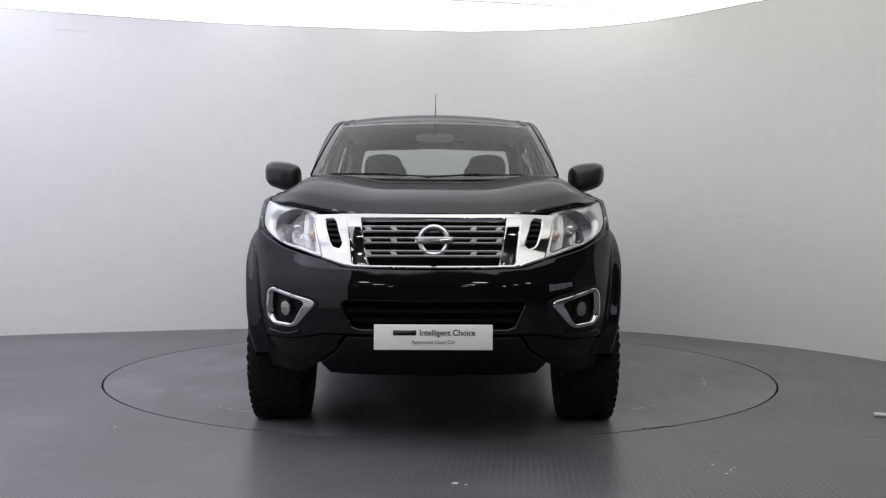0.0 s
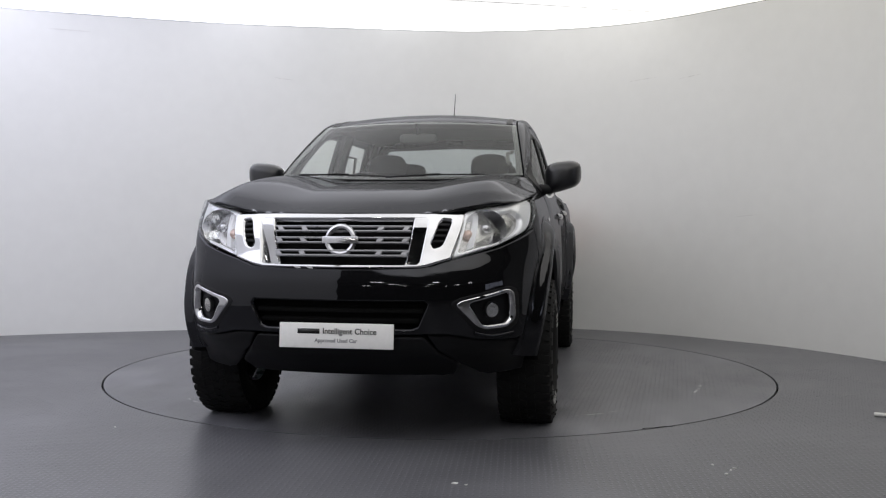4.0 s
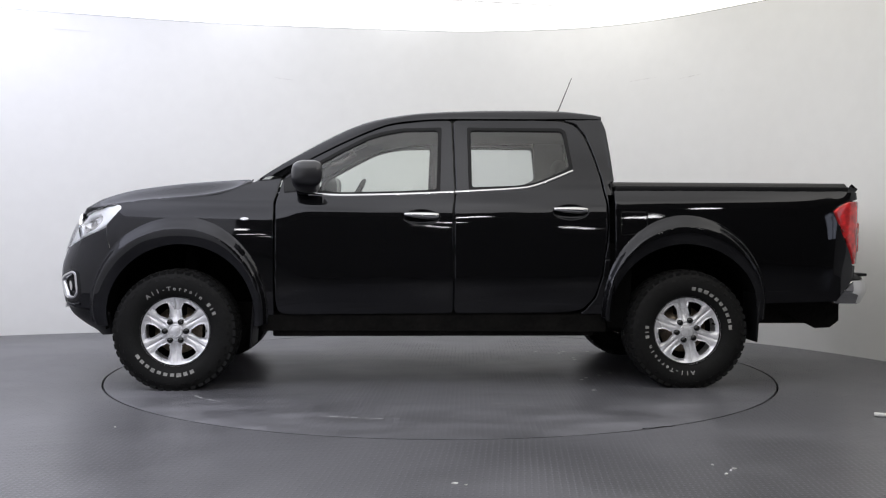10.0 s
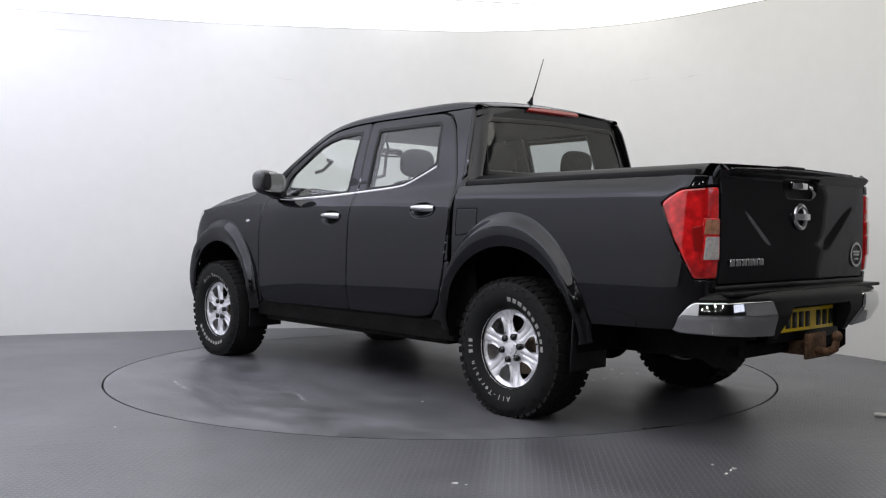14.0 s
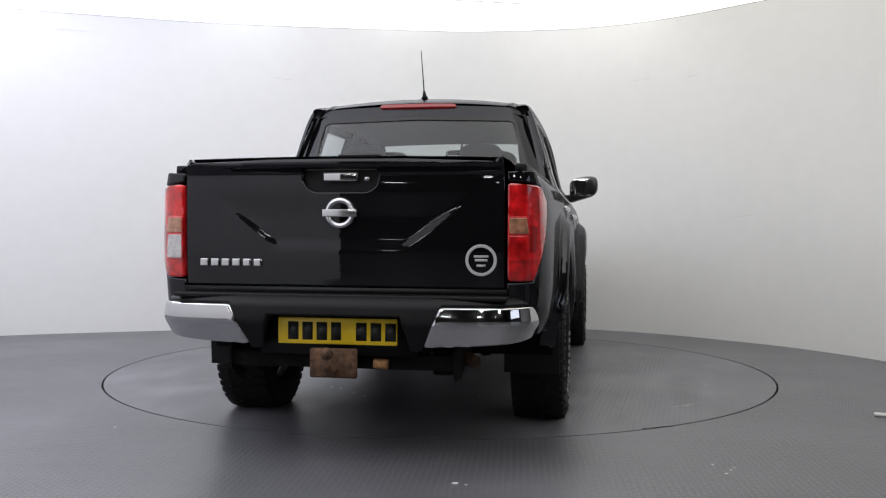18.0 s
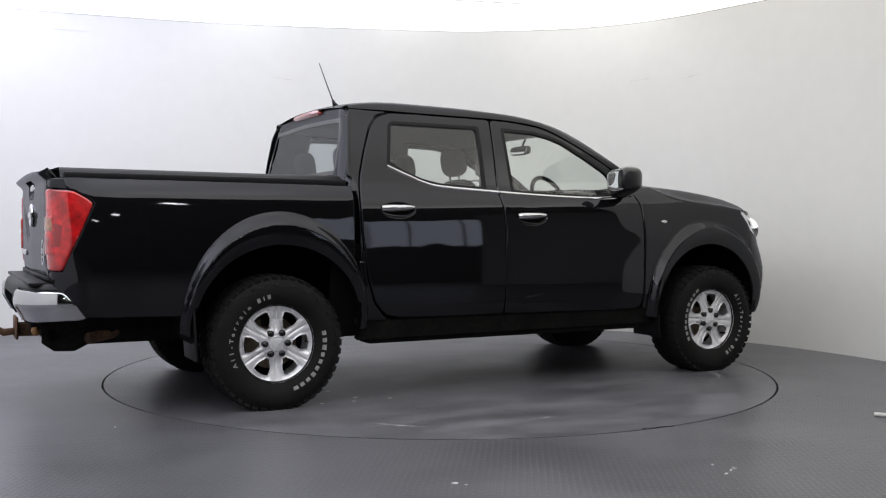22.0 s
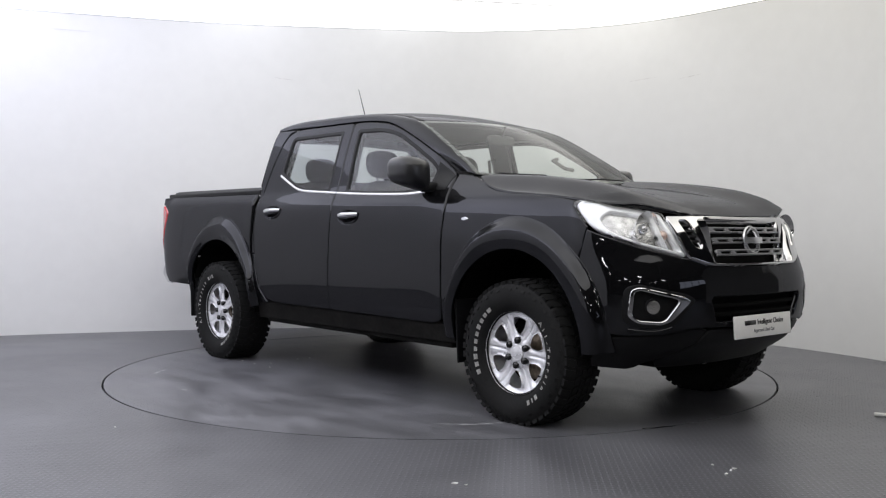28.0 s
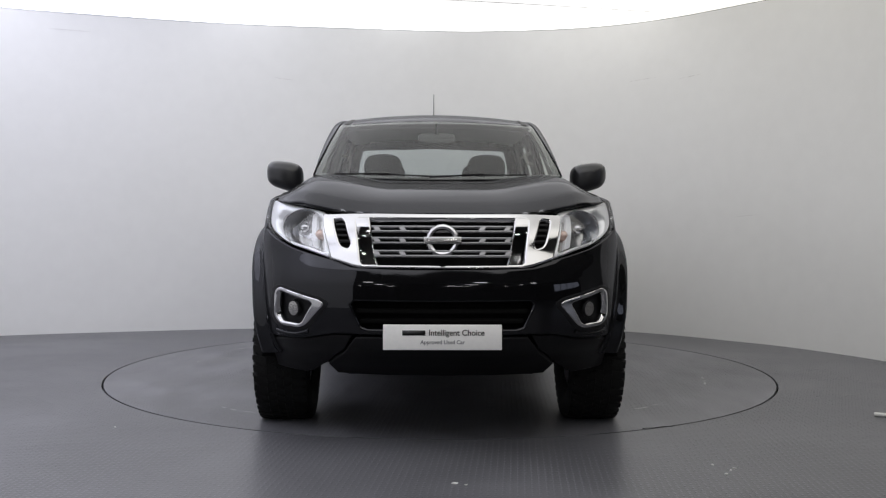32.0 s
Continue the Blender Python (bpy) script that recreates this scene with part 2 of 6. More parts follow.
def build_floor_material(name, tread, smear):
    """Dark grey floor covering: pressed lozenge pattern, scuffs, dull wear and dust."""
    m = bpy.data.materials.new(name)
    m.use_nodes = True
    nt = m.node_tree
    b = nt.nodes["Principled BSDF"]
    tc = nt.nodes.new("ShaderNodeTexCoord")

    def node(kind, **values):
        n = nt.nodes.new(kind)
        for k, v in values.items():
            n.inputs[k].default_value = v
        return n

    def maths(op, a, b2):
        n = nt.nodes.new("ShaderNodeMath")
        n.operation = op
        for i, v in enumerate((a, b2)):
            if isinstance(v, (int, float)):
                n.inputs[i].default_value = v
            else:
                nt.links.new(v, n.inputs[i])
        return n.outputs[0]

    def remap(sock, a, z, low, high):
        n = nt.nodes.new("ShaderNodeMapRange")
        for i, v in enumerate((a, z, low, high)):
            n.inputs[i + 1].default_value = v
        nt.links.new(sock, n.inputs[0])
        return n.outputs[0]

    def noise_of(scale, detail=5.0, stretch=None):
        n = node("ShaderNodeTexNoise", Scale=scale, Detail=detail)
        src = tc.outputs["Object"]
        if stretch:
            mp = nt.nodes.new("ShaderNodeMapping")
            mp.inputs["Scale"].default_value = stretch
            mp.inputs["Rotation"].default_value = (0, 0, 0.5)
            nt.links.new(src, mp.inputs[0])
            src = mp.outputs[0]
        nt.links.new(src, n.inputs["Vector"])
        return n.outputs["Fac"]

    fine, broad, streak = noise_of(160.0, 3.0), noise_of(1.3, 2.0), noise_of(3.2, 3.0, (0.6, 2.0, 1.0))
    waves, worn = noise_of(1.5, 3.0, (0.5, 2.2, 1.0)), noise_of(0.8, 2.0)
    shade = maths("MULTIPLY", remap(fine, 0.3, 0.7, 0.88, 1.12), remap(broad, 0.2, 0.8, 0.84, 1.16))
    shade = maths("MULTIPLY", shade, remap(worn, 0.40, 0.62, 1.12, 0.84))
    shade = maths("MULTIPLY", shade, remap(streak, 0.25, 0.75, 1.0 - 0.6 * smear, 1.0 + 0.6 * smear))
    smears = noise_of(3.4, 3.0, (0.9, 1.4, 1.0))
    shade = maths("MULTIPLY", shade, remap(smears, 0.32, 0.68, 1.0 - 0.9 * smear, 1.0 + 0.6 * smear))
    mix = nt.nodes.new("ShaderNodeVectorMath")
    mix.operation = "SCALE"
    mix.inputs[0].default_value = FLOOR_COLOUR
    nt.links.new(mix.outputs[0], b.inputs["Base Color"])
    wear = maths("ADD", remap(broad, 0.2, 0.8, -0.02, 0.05), remap(smears, 0.32, 0.68, -0.01, 0.3 * smear))
    nt.links.new(maths("ADD", wear, FLOOR_ROUGH), b.inputs["Roughness"])
    b.inputs["Specular IOR Level"].default_value = 0.5
    # two families of short pressed bars, in a chequer of small cells
    mp = nt.nodes.new("ShaderNodeMapping")
    mp.inputs["Scale"].default_value = (36.0, 36.0, 1.0)
    mp.inputs["Location"].default_value = (0.0, 0.0, 0.5)
    mp.inputs["Rotation"].default_value = (0, 0, 0.08)
    nt.links.new(tc.outputs["Object"], mp.inputs[0])
    sep = nt.nodes.new("ShaderNodeSeparateXYZ")
    nt.links.new(mp.outputs[0], sep.inputs[0])
    x, y = sep.outputs[0], sep.outputs[1]
    chequer = nt.nodes.new("ShaderNodeTexChecker")
    chequer.inputs["Scale"].default_value = 1.0
    nt.links.new(mp.outputs[0], chequer.inputs[0])
    fx, fy = maths("ABSOLUTE", maths("SUBTRACT", maths("FRACT", x, 0), 0.5), 0), maths("ABSOLUTE", maths("SUBTRACT", maths("FRACT", y, 0), 0.5), 0)

    def bar(along, across):
        e = maths("ADD", maths("POWER", maths("MULTIPLY", along, 2.1), 2.0), maths("POWER", maths("MULTIPLY", across, 5.5), 2.0))
        return remap(e, 0.6, 1.0, 1.0, 0.0)

    sel = chequer.outputs["Fac"]
    one, two = bar(fx, fy), bar(fy, fx)
    rel = maths("ADD", maths("MULTIPLY", sel, one), maths("MULTIPLY", maths("SUBTRACT", 1.0, sel), two))
    # the tread is worn away in places, and the sheet lies in flat waves
    rel = maths("MULTIPLY", rel, remap(worn, 0.40, 0.62, 0.1, 1.0))
    # the rubbed bars' gloss is put into the colour: paler bars, darker ground
    nt.links.new(maths("MULTIPLY", shade, remap(rel, 0.0, 1.0, 1.0 - 0.09 * tread, 1.0 + 0.14 * tread)), mix.inputs["Scale"])
    height = maths("ADD", maths("ADD", maths("MULTIPLY", rel, tread), maths("MULTIPLY", fine, 0.03)), maths("MULTIPLY", waves, 0.3))
    bump = node("ShaderNodeBump", Strength=0.9, Distance=0.006)
    nt.links.new(height, bump.inputs["Height"])
    nt.links.new(bump.outputs[0], b.inputs["Normal"])
    return m


FLOOR_COLOUR = (0.132, 0.132, 0.146)
FLOOR_ROUGH = 0.315
FLOOR_MAT = build_floor_material("dark_studio_floor", 2.6, 0.08)
DISC_MAT = build_floor_material("dark_turntable_floor", 0.8, 0.3)

# floor with a round hole for the turntable
RING = 2.246
bm = bmesh.new()
SEG = 144
inner = [bm.verts.new((RING * math.cos(a), RING * math.sin(a), 0.0)) for a in (2 * math.pi * i / SEG for i in range(SEG))]
inner_low = [bm.verts.new((v.co.x, v.co.y, -0.03)) for v in inner]
outer = []
for i in range(SEG):
    a = 2 * math.pi * i / SEG
    k = 26.0 / max(abs(math.cos(a)), abs(math.sin(a)))
    outer.append(bm.verts.new((k * math.cos(a), k * math.sin(a), 0.0)))
for i in range(SEG):
    j = (i + 1) % SEG
    bm.faces.new((inner[i], outer[i], outer[j], inner[j]))
    bm.faces.new((inner[i], inner[j], inner_low[j], inner_low[i]))
bmesh.ops.recalc_face_normals(bm, faces=bm.faces)
floor = part("floor", bm, FLOOR_MAT, None, "dark grey studio floor with a pressed lozenge pattern", smooth=False)
tagged(floor, category="floor", kind="structure")

bm = bmesh.new()
box_mesh(bm, -2.3, 2.3, -2.3, 2.3, -0.2, -0.03)
tagged(part("floor_pit", bm, MATT_BLACK, None, "dark pit below the turntable rim", smooth=False), category="pit", kind="structure")

bm = bmesh.new()
R2 = RING - 0.013
top = [bm.verts.new((R2 * math.cos(a), R2 * math.sin(a), 0.0)) for a in (2 * math.pi * i / SEG for i in range(SEG))]
low = [bm.verts.new((v.co.x, v.co.y, -0.028)) for v in top]
bm.faces.new(top)
for i in range(SEG):
    bm.faces.new((top[i], low[i], low[(i + 1) % SEG], top[(i + 1) % SEG]))
bmesh.ops.recalc_face_normals(bm, faces=bm.faces)
DUSTY = material("pale_floor_scuff", (0.30, 0.30, 0.31), 0.6, grain=0.5, grain_scale=30, stain=0.4, stain_scale=12)
turntable = part("turntable", bm, DISC_MAT, None, "round dark grey turntable flush with the studio floor", smooth=False)
tagged(turntable, category="turntable")


def floor_strip(name, points, width, height, mat, label=""):
    """A long low mark that tapers at both ends."""
    line = spline(points, 0.03)
    rows = []
    for i, q in enumerate(line):
        d = (line[min(i + 1, len(line) - 1)] - line[max(i - 1, 0)]).normalized()
        n = Vector((-d.y, d.x)) * width * math.sin(math.pi * (0.04 + 0.92 * i / (len(line) - 1))) * (0.7 + 0.3 * math.sin(i * 2.3))
        rows.append([(q.x - n.x, q.y - n.y, 0.0004), (q.x, q.y, height), (q.x + n.x, q.y + n.y, 0.0004)])
    bm2 = loft(rows)
    bmesh.ops.recalc_face_normals(bm2, faces=bm2.faces)
    return part(name, bm2, mat, turntable, label)


for pts in (((-1.21, -1.45), (-1.11, -1.58), (-0.96, -1.72)), ((-0.42, -1.77), (-0.34, -1.772), (-0.27, -1.76)), ((-0.2, 1.3), (-0.35, 1.38), (-0.46, 1.41)), ((1.3, 1.25), (1.45, 1.1), (1.52, 0.98)),
            ((1.62, -0.9), (1.55, -1.1), (1.4, -1.26)), ((0.3, 1.75), (0.5, 1.72), (0.72, 1.66))):
    floor_strip("scuff", pts, 0.012, 0.0012, DUSTY, "pale scuff mark")
for pts in (((-0.78, -0.15), (-0.6, -0.36), (-0.44, -0.52)), ((0.14, -0.15), (0.3, -0.25), (0.45, -0.34)), ((-0.2, 0.79), (-0.45, 0.7), (-0.72, 0.78), (-0.95, 0.7)), ((-0.1, 0.45), (-0.5, 0.35), (-0.8, 0.42)),
            ((0.5, 1.1), (0.9, 1.0), (1.2, 1.08)), ((-1.5, 0.2), (-1.3, -0.1), (-1.35, -0.35)), ((0.8, -1.0), (0.5, -1.2), (0.2, -1.24))):
    floor_strip("crease", pts, 0.03, 0.0014, DISC_MAT, "raised crease in the covering")
BITS = material("shiny_white_bits", (0.75, 0.75, 0.74), 0.35)
for x, y in ((-1.046, -0.519), (-0.983, -0.786), (-1.034, -0.891), (-1.225, -0.881), (-0.811, -0.895), (-1.034, -0.418), (-0.943, 0.447), (-0.894, 0.916), (-1.056, 0.333), (-1.153, 0.243), (-0.9, 0.52)):
    floor_strip("white_fleck", ((x - 0.012, y + 0.006), (x, y), (x + 0.013, y + 0.004)), 0.005, 0.003, BITS, "tiny white fleck")

wall = part("wall_curved", strip_wall(WALL_LINE, 0.0, WALL_H, 0.12), WHITE_WALL, None, "smooth curved white studio wall")
sharp(wall)
tagged(wall, category="wall", kind="structure")

CEILING_GLOW = 1.55
# ceiling: a stretched translucent sheet lit from behind
bm = bmesh.new()
ring = [bm.verts.new((x, y, WALL_H + 0.004)) for x, y in [tuple(q) for q in WALL_LINE] + [(3.55, -2.6), (3.2, -4.1), (2.4, -5.2), (1.2, -5.85), (-0.2, -6.05), (-1.3, -5.9)]]
bm.faces.new(ring)
bmesh.ops.triangulate(bm, faces=bm.faces)
CEILING = glow("lit_ceiling_cloth", (1.0, 1.0, 1.0), CEILING_GLOW)
nt = CEILING.node_tree
tc, sep, ramp = nt.nodes.new("ShaderNodeTexCoord"), nt.nodes.new("ShaderNodeSeparateXYZ"), nt.nodes.new("ShaderNodeValToRGB")
rng = nt.nodes.new("ShaderNodeMapRange")
rng.inputs[1].default_value, rng.inputs[2].default_value = -4.5, 3.6
nt.links.new(tc.outputs["Object"], sep.inputs[0])
nt.links.new(sep.outputs[0], rng.inputs[0])
nt.links.new(rng.outputs[0], ramp.inputs[0])
ramp.color_ramp.elements[0].color = (1.5, 1.52, 1.76, 1)
ramp.color_ramp.elements[1].color = (0.95, 0.92, 0.84, 1)
middle = ramp.color_ramp.elements.new(0.45)
middle.color = (1.0, 1.0, 1.03, 1)
nt.links.new(ramp.outputs[0], nt.nodes["Emission"].inputs["Color"])
# uneven brightness is put into the cloth's own glow, as random patches
patch, level = nt.nodes.new("ShaderNodeTexNoise"), nt.nodes.new("ShaderNodeMapRange")
patch.inputs["Scale"].default_value, patch.inputs["Detail"].default_value = 0.55, 1.0
for i, v in enumerate((0.3, 0.7, 0.72 * CEILING_GLOW, 1.28 * CEILING_GLOW)):
    level.inputs[i + 1].default_value = v
nt.links.new(tc.outputs["Object"], patch.inputs["Vector"])
nt.links.new(patch.outputs["Fac"], level.inputs[0])
nt.links.new(level.outputs[0], nt.nodes["Emission"].inputs["Strength"])
ceiling = part("ceiling", bm, CEILING, None, "glowing white stretched cloth ceiling", smooth=False)
tagged(ceiling, category="ceiling", kind="structure")
SEAM = material("grey_seam", (0.6, 0.6, 0.58), 0.7)
for name, ends in (("ceiling_seam", ((-0.35, 1.45), (0.6, 1.62), (1.9, 1.92))), ("ceiling_seam", ((-4.4, 0.9), (-2.9, 1.1), (-1.4, 1.22)))):
    rows = [[(q.x, q.y - 0.004, WALL_H - 0.001), (q.x, q.y, WALL_H - 0.004), (q.x, q.y + 0.004, WALL_H - 0.001)] for q in spline(ends, 0.15)]
    tagged(part(name, loft(rows), SEAM, None, "thin grey seam in the ceiling cloth"), category="seam", kind="structure")

# the dark hall behind the camera, with its rows of lamps
HALL = material("dark_hall_wall", (0.055, 0.055, 0.058), 0.8, grain=0.1, stain=0.3, stain_scale=0.4)
bm = bmesh.new()
box_mesh(bm, -14, 14, -22.2, -22, 0, 7)
box_mesh(bm, -14.2, -14, -22, 6, 0, 7)
box_mesh(bm, 14, 14.2, -22, 6, 0, 7)
box_mesh(bm, -14, 14, 6, 6.2, 0, 7)
tagged(part("wall_hall", bm, HALL, None, "dark walls of the hall around the studio", smooth=False), category="wall", kind="structure")
tagged(part("ceiling_hall", box(-14.2, 14.2, -22.2, 6.2, 7, 7.2), HALL, None, "dark ceiling of the hall", smooth=False), category="ceiling", kind="structure")
LAMP_GLOW = glow("hall_lamp_panel", (1.0, 0.98, 0.95), 34.0)


def hall_lamp():
    thing = tagged(new("ceiling_lamp"), "square white lamp hanging under the dark hall ceiling", "lamp", "lamps in the hall")
    part("housing", box(-0.33, 0.33, -0.33, 0.33, 0.0, 0.08, 0.01), HALL, thing)
    part("diffuser", box(-0.3, 0.3, -0.16, 0.16, -0.02, 0.0, 0.005), LAMP_GLOW, thing, "glowing white diffuser")
    part("rod", box(-0.01, 0.01, -0.01, 0.01, 0.08, 3.4), BLACK_PLASTIC, thing)
    return thing


lamp = hall_lamp()
spots = [(x, y) for y in (-9.5, -13.0, -17.5) for x in (-6.2, -2.6, 1.4, 5.2)]
lamp.matrix_basis = pose(*spots[0], 3.6)
for x, y in spots[1:]:
    copy_thing(lamp, pose(x, y, 3.6))

# daylight in the upper part of a roller door of the hall
DAYLIGHT = glow("daylight_pane", (0.80, 0.85, 1.0), 1.6)
door = tagged(new("door_1"), "grey roller door with a bright daylight window band", "door", kind="structure")
door.matrix_basis = pose(9.8, -8.2, 0.0)
part("leaf", box(0.0, 0.08, -2.4, 2.4, 0.0, 1.6, 0.005), HALL, door)
part("lintel", box(0.0, 0.08, -2.4, 2.4, 3.4, 4.2, 0.005), HALL, door)
for i in range(4):
    y = -1.8 + 1.2 * i
    part("pane", box(0.03, 0.05, y - 0.57, y + 0.57, 1.62, 3.38), DAYLIGHT, door, "bright daylight pane")
for i in range(5):
    y = -2.4 + 1.2 * i
    part("mullion", box(0.0, 0.08, y - 0.03, y + 0.03, 1.6, 3.4), HALL, door)

# unseen grey card beside the open end, added so the doors mirror something dim
REFLECTION_CARD = material("grey_reflection_card", (0.34, 0.34, 0.35), 0.85, grain=0.06, stain=0.15, stain_scale=0.6)
card_line = spline([(5.9, 1.0), (5.7, -1.0), (5.55, -2.6), (5.5, -4.0)], 0.2)
tagged(part("wall_reflection_card", strip_wall(card_line, 0.0, 2.7, 0.06), REFLECTION_CARD, None, "unseen grey card added for a dim reflection in the paint", smooth=False), category="screen", kind="structure")

# marks on the wall
SCUFF = material("faint_scuff", (0.66, 0.65, 0.64), 0.7, grain=0.3, grain_scale=40)


def on_wall(x):
    for p, q in zip(WALL_LINE, WALL_LINE[1:]):
        if p.x <= x <= q.x and p.y > -0.5:
            return p.lerp(q, (x - p.x) / (q.x - p.x))
    return WALL_LINE[len(WALL_LINE) // 2]


for x0, x1, z0, z1 in ((-1.62, -1.44, 2.45, 2.43), (1.80, 2.02, 2.40, 2.42), (2.20, 2.36, 2.38, 2.40), (-3.6, -3.25, 2.80, 2.795), (-0.5, -0.1, 1.66, 1.665), (2.6, 2.75, 1.1, 1.12)):
    bm = bmesh.new()
    rows = []
    for i in range(7):
        x = x0 + (x1 - x0) * i / 6
        q = on_wall(x)
        z, w = z0 + (z1 - z0) * i / 6, 0.0022 * math.sin(math.pi * (0.08 + 0.84 * i / 6))
        rows.append([(q.x, q.y - 0.003, z - w), (q.x, q.y - 0.0045, z), (q.x, q.y - 0.003, z + w)])
    part("scuff", loft(rows), SCUFF, wall)

# litter and marks on the floor
PAPER = material("paper_scrap", (0.7, 0.7, 0.68), 0.8, grain=0.05)
rnd = random.Random(11)


def scrap(x, y, size, label="tiny torn white paper scrap on the floor"):
    bm = bmesh.new()
    n = 7
    ring2 = [bm.verts.new((size * (0.5 + 0.6 * rnd.random()) * math.cos(2 * math.pi * i / n), size * 0.6 * (0.4 + 0.6 * rnd.random()) * math.sin(2 * math.pi * i / n), 0.002 + 0.004 * rnd.random())) for i in range(n)]
    low2 = [bm.verts.new((v.co.x, v.co.y, 0.0005)) for v in ring2]
    bm.faces.new(ring2)
    for i in range(n):
        bm.faces.new((ring2[i], low2[i], low2[(i + 1) % n], ring2[(i + 1) % n]))
    bmesh.ops.recalc_face_normals(bm, faces=bm.faces)
    ob = part("paper_scrap", bm, PAPER, None, label, smooth=False)
    ob.matrix_basis = pose(x, y, 0.0, 0, 0, rnd.uniform(0, 180))
    return tagged(ob, category="paper scrap", group="scraps on the floor")


for x, y, size in ((0.058, -3.0, 0.016), (1.215, -2.76, 0.014), (1.153, -2.85, 0.011), (1.19, -2.79, 0.008), (2.75, -1.2, 0.012), (-1.6, -2.0, 0.006), (0.1, -3.02, 0.008), (1.14, -2.70, 0.007)):
    scrap(x, y, size)
wedge = part("cable_end", tube([(2.30, -1.655, 0.012), (2.36, -1.685, 0.012), (2.5, -1.72, 0.012), (2.8, -1.78, 0.012)], 0.011, 8), PAPER, None, "short white cable end lying on the floor")
tagged(wedge, category="cable")
bm = loft([[(1.0 + 0.03 * i, -1.995 + 0.012 * i + 0.006 * math.sin(i * 2.1), 0.0015), (1.0 + 0.03 * i, -1.987 + 0.012 * i + 0.006 * math.cos(i * 1.7), 0.003)] for i in range(7)])
tagged(part("floor_tear", bm, MATT_BLACK, None, "small black tear in the floor edge"), category="tear", kind="structure")

# ---------------------------------------------------------------- the pickup truck: skin
truck = tagged(new("pickup_truck"), "glossy black double-cab pickup truck with chrome trim and chunky tyres", "pickup truck")


def curve(xs, ys):
    """A smooth function through the given values."""
    xs, ys = np.array(xs, float), np.array(ys, float)
    h, d = np.diff(xs), np.diff(ys) / np.diff(xs)
    m = np.zeros(len(xs))
    for i in range(1, len(xs) - 1):
        if d[i - 1] * d[i] > 0:
            w1, w2 = 2 * h[i] + h[i - 1], h[i] + 2 * h[i - 1]
            m[i] = (w1 + w2) / (w1 / d[i - 1] + w2 / d[i])
    m[0], m[-1] = d[0], d[-1]

    def value(x):
        x = min(max(x, xs[0]), xs[-1])
        i = min(int(np.searchsorted(xs, x, side="right")) - 1, len(h) - 1)
        t = (x - xs[i]) / h[i]
        return float(ys[i] * (1 + 2 * t) * (1 - t) ** 2 + h[i] * m[i] * t * (1 - t) ** 2 + ys[i + 1] * t * t * (3 - 2 * t) + h[i] * m[i + 1] * t * t * (t - 1))

    return value


def smooth(a, b, x):
    t = min(1.0, max(0.0, (x - a) / (b - a)))
    return t * t * (3 - 2 * t)


# plan of the widest line, from the middle of the front round one side to the middle of the rear
PLAN = spline([(2.435, 0), (2.43, 0.2), (2.41, 0.38), (2.37, 0.52), (2.305, 0.65), (2.215, 0.755), (2.09, 0.83), (1.95, 0.871), (1.8, 0.879), (1.5, 0.882), (0.9, 0.886),
               (0.3, 0.888), (-0.4, 0.888), (-1.1, 0.886), (-1.8, 0.886), (-2.25, 0.885), (-2.45, 0.878), (-2.57, 0.862), (-2.65, 0.832), (-2.70, 0.775),
               (-2.717, 0.68), (-2.72, 0.5), (-2.722, 0.3), (-2.725, 0)], 0.01)
PS = np.concatenate([[0], np.cumsum([(b - a).length for a, b in zip(PLAN, PLAN[1:])])])
PX, PY = np.array([q.x for q in PLAN]), np.array([q.y for q in PLAN])
tx, ty = np.gradient(PX, PS), np.gradient(PY, PS)
for _ in range(3):
    tx[1:-1], ty[1:-1] = (tx[:-2] + tx[1:-1] + tx[2:]) / 3, (ty[:-2] + ty[1:-1] + ty[2:]) / 3
tx[0], ty[0], tx[-1], ty[-1] = 0, 1, 0, -1
S_END = float(PS[-1])

OFF_FRONT = curve([0.22, 0.28, 0.34, 0.38, 0.44, 0.50, 0.66, 0.73, 0.80, 0.88, 0.97, 1.06, 1.12], [0.36, 0.27, 0.18, 0.12, 0.05, 0.022, 0.0, 0.004, 0.022, 0.052, 0.082, 0.135, 0.18])
OFF_FENDER = curve([0.3, 0.42, 0.6, 0.9, 1.02, 1.10, 1.15, 1.175, 1.20, 1.25, 1.30, 1.5, 1.7], [0.05, 0.03, 0.006, 0.004, 0.018, 0.036, 0.053, 0.068, 0.088, 0.114, 0.138, 0.23, 0.32])
OFF_DOOR = curve([0.30, 0.40, 0.46, 0.56, 0.66, 0.80, 1.0, 1.09, 1.13, 1.17, 1.21, 1.24, 1.30, 1.45, 1.6, 1.68, 1.74],
                 [0.06, 0.042, 0.026, 0.007, 0.0, 0.003, 0.013, 0.024, 0.034, 0.053, 0.076, 0.089, 0.106, 0.146, 0.192, 0.222, 0.265])
OFF_BED = curve([0.45, 0.52, 0.6, 0.75, 0.9, 1.0, 1.08, 1.15, 1.175, 1.2, 1.24, 1.3], [0.06, 0.045, 0.018, 0.001, 0.002, 0.007, 0.014, 0.023, 0.031, 0.047, 0.085, 0.12])
OFF_REAR = curve([0.5, 0.72, 0.9, 1.15, 1.26, 1.35], [0.03, 0.012, 0.0, 0.0, 0.008, 0.02])
# centre, inner half-axes, outer half-axes to the front and upwards, outer half-axis to the rear
ARCHES = ((1.54, 0.46, 0.44, 0.425, 0.57, 0.592, 0.52), (-1.555, 0.47, 0.46, 0.425, 0.52, 0.605, 0.53))


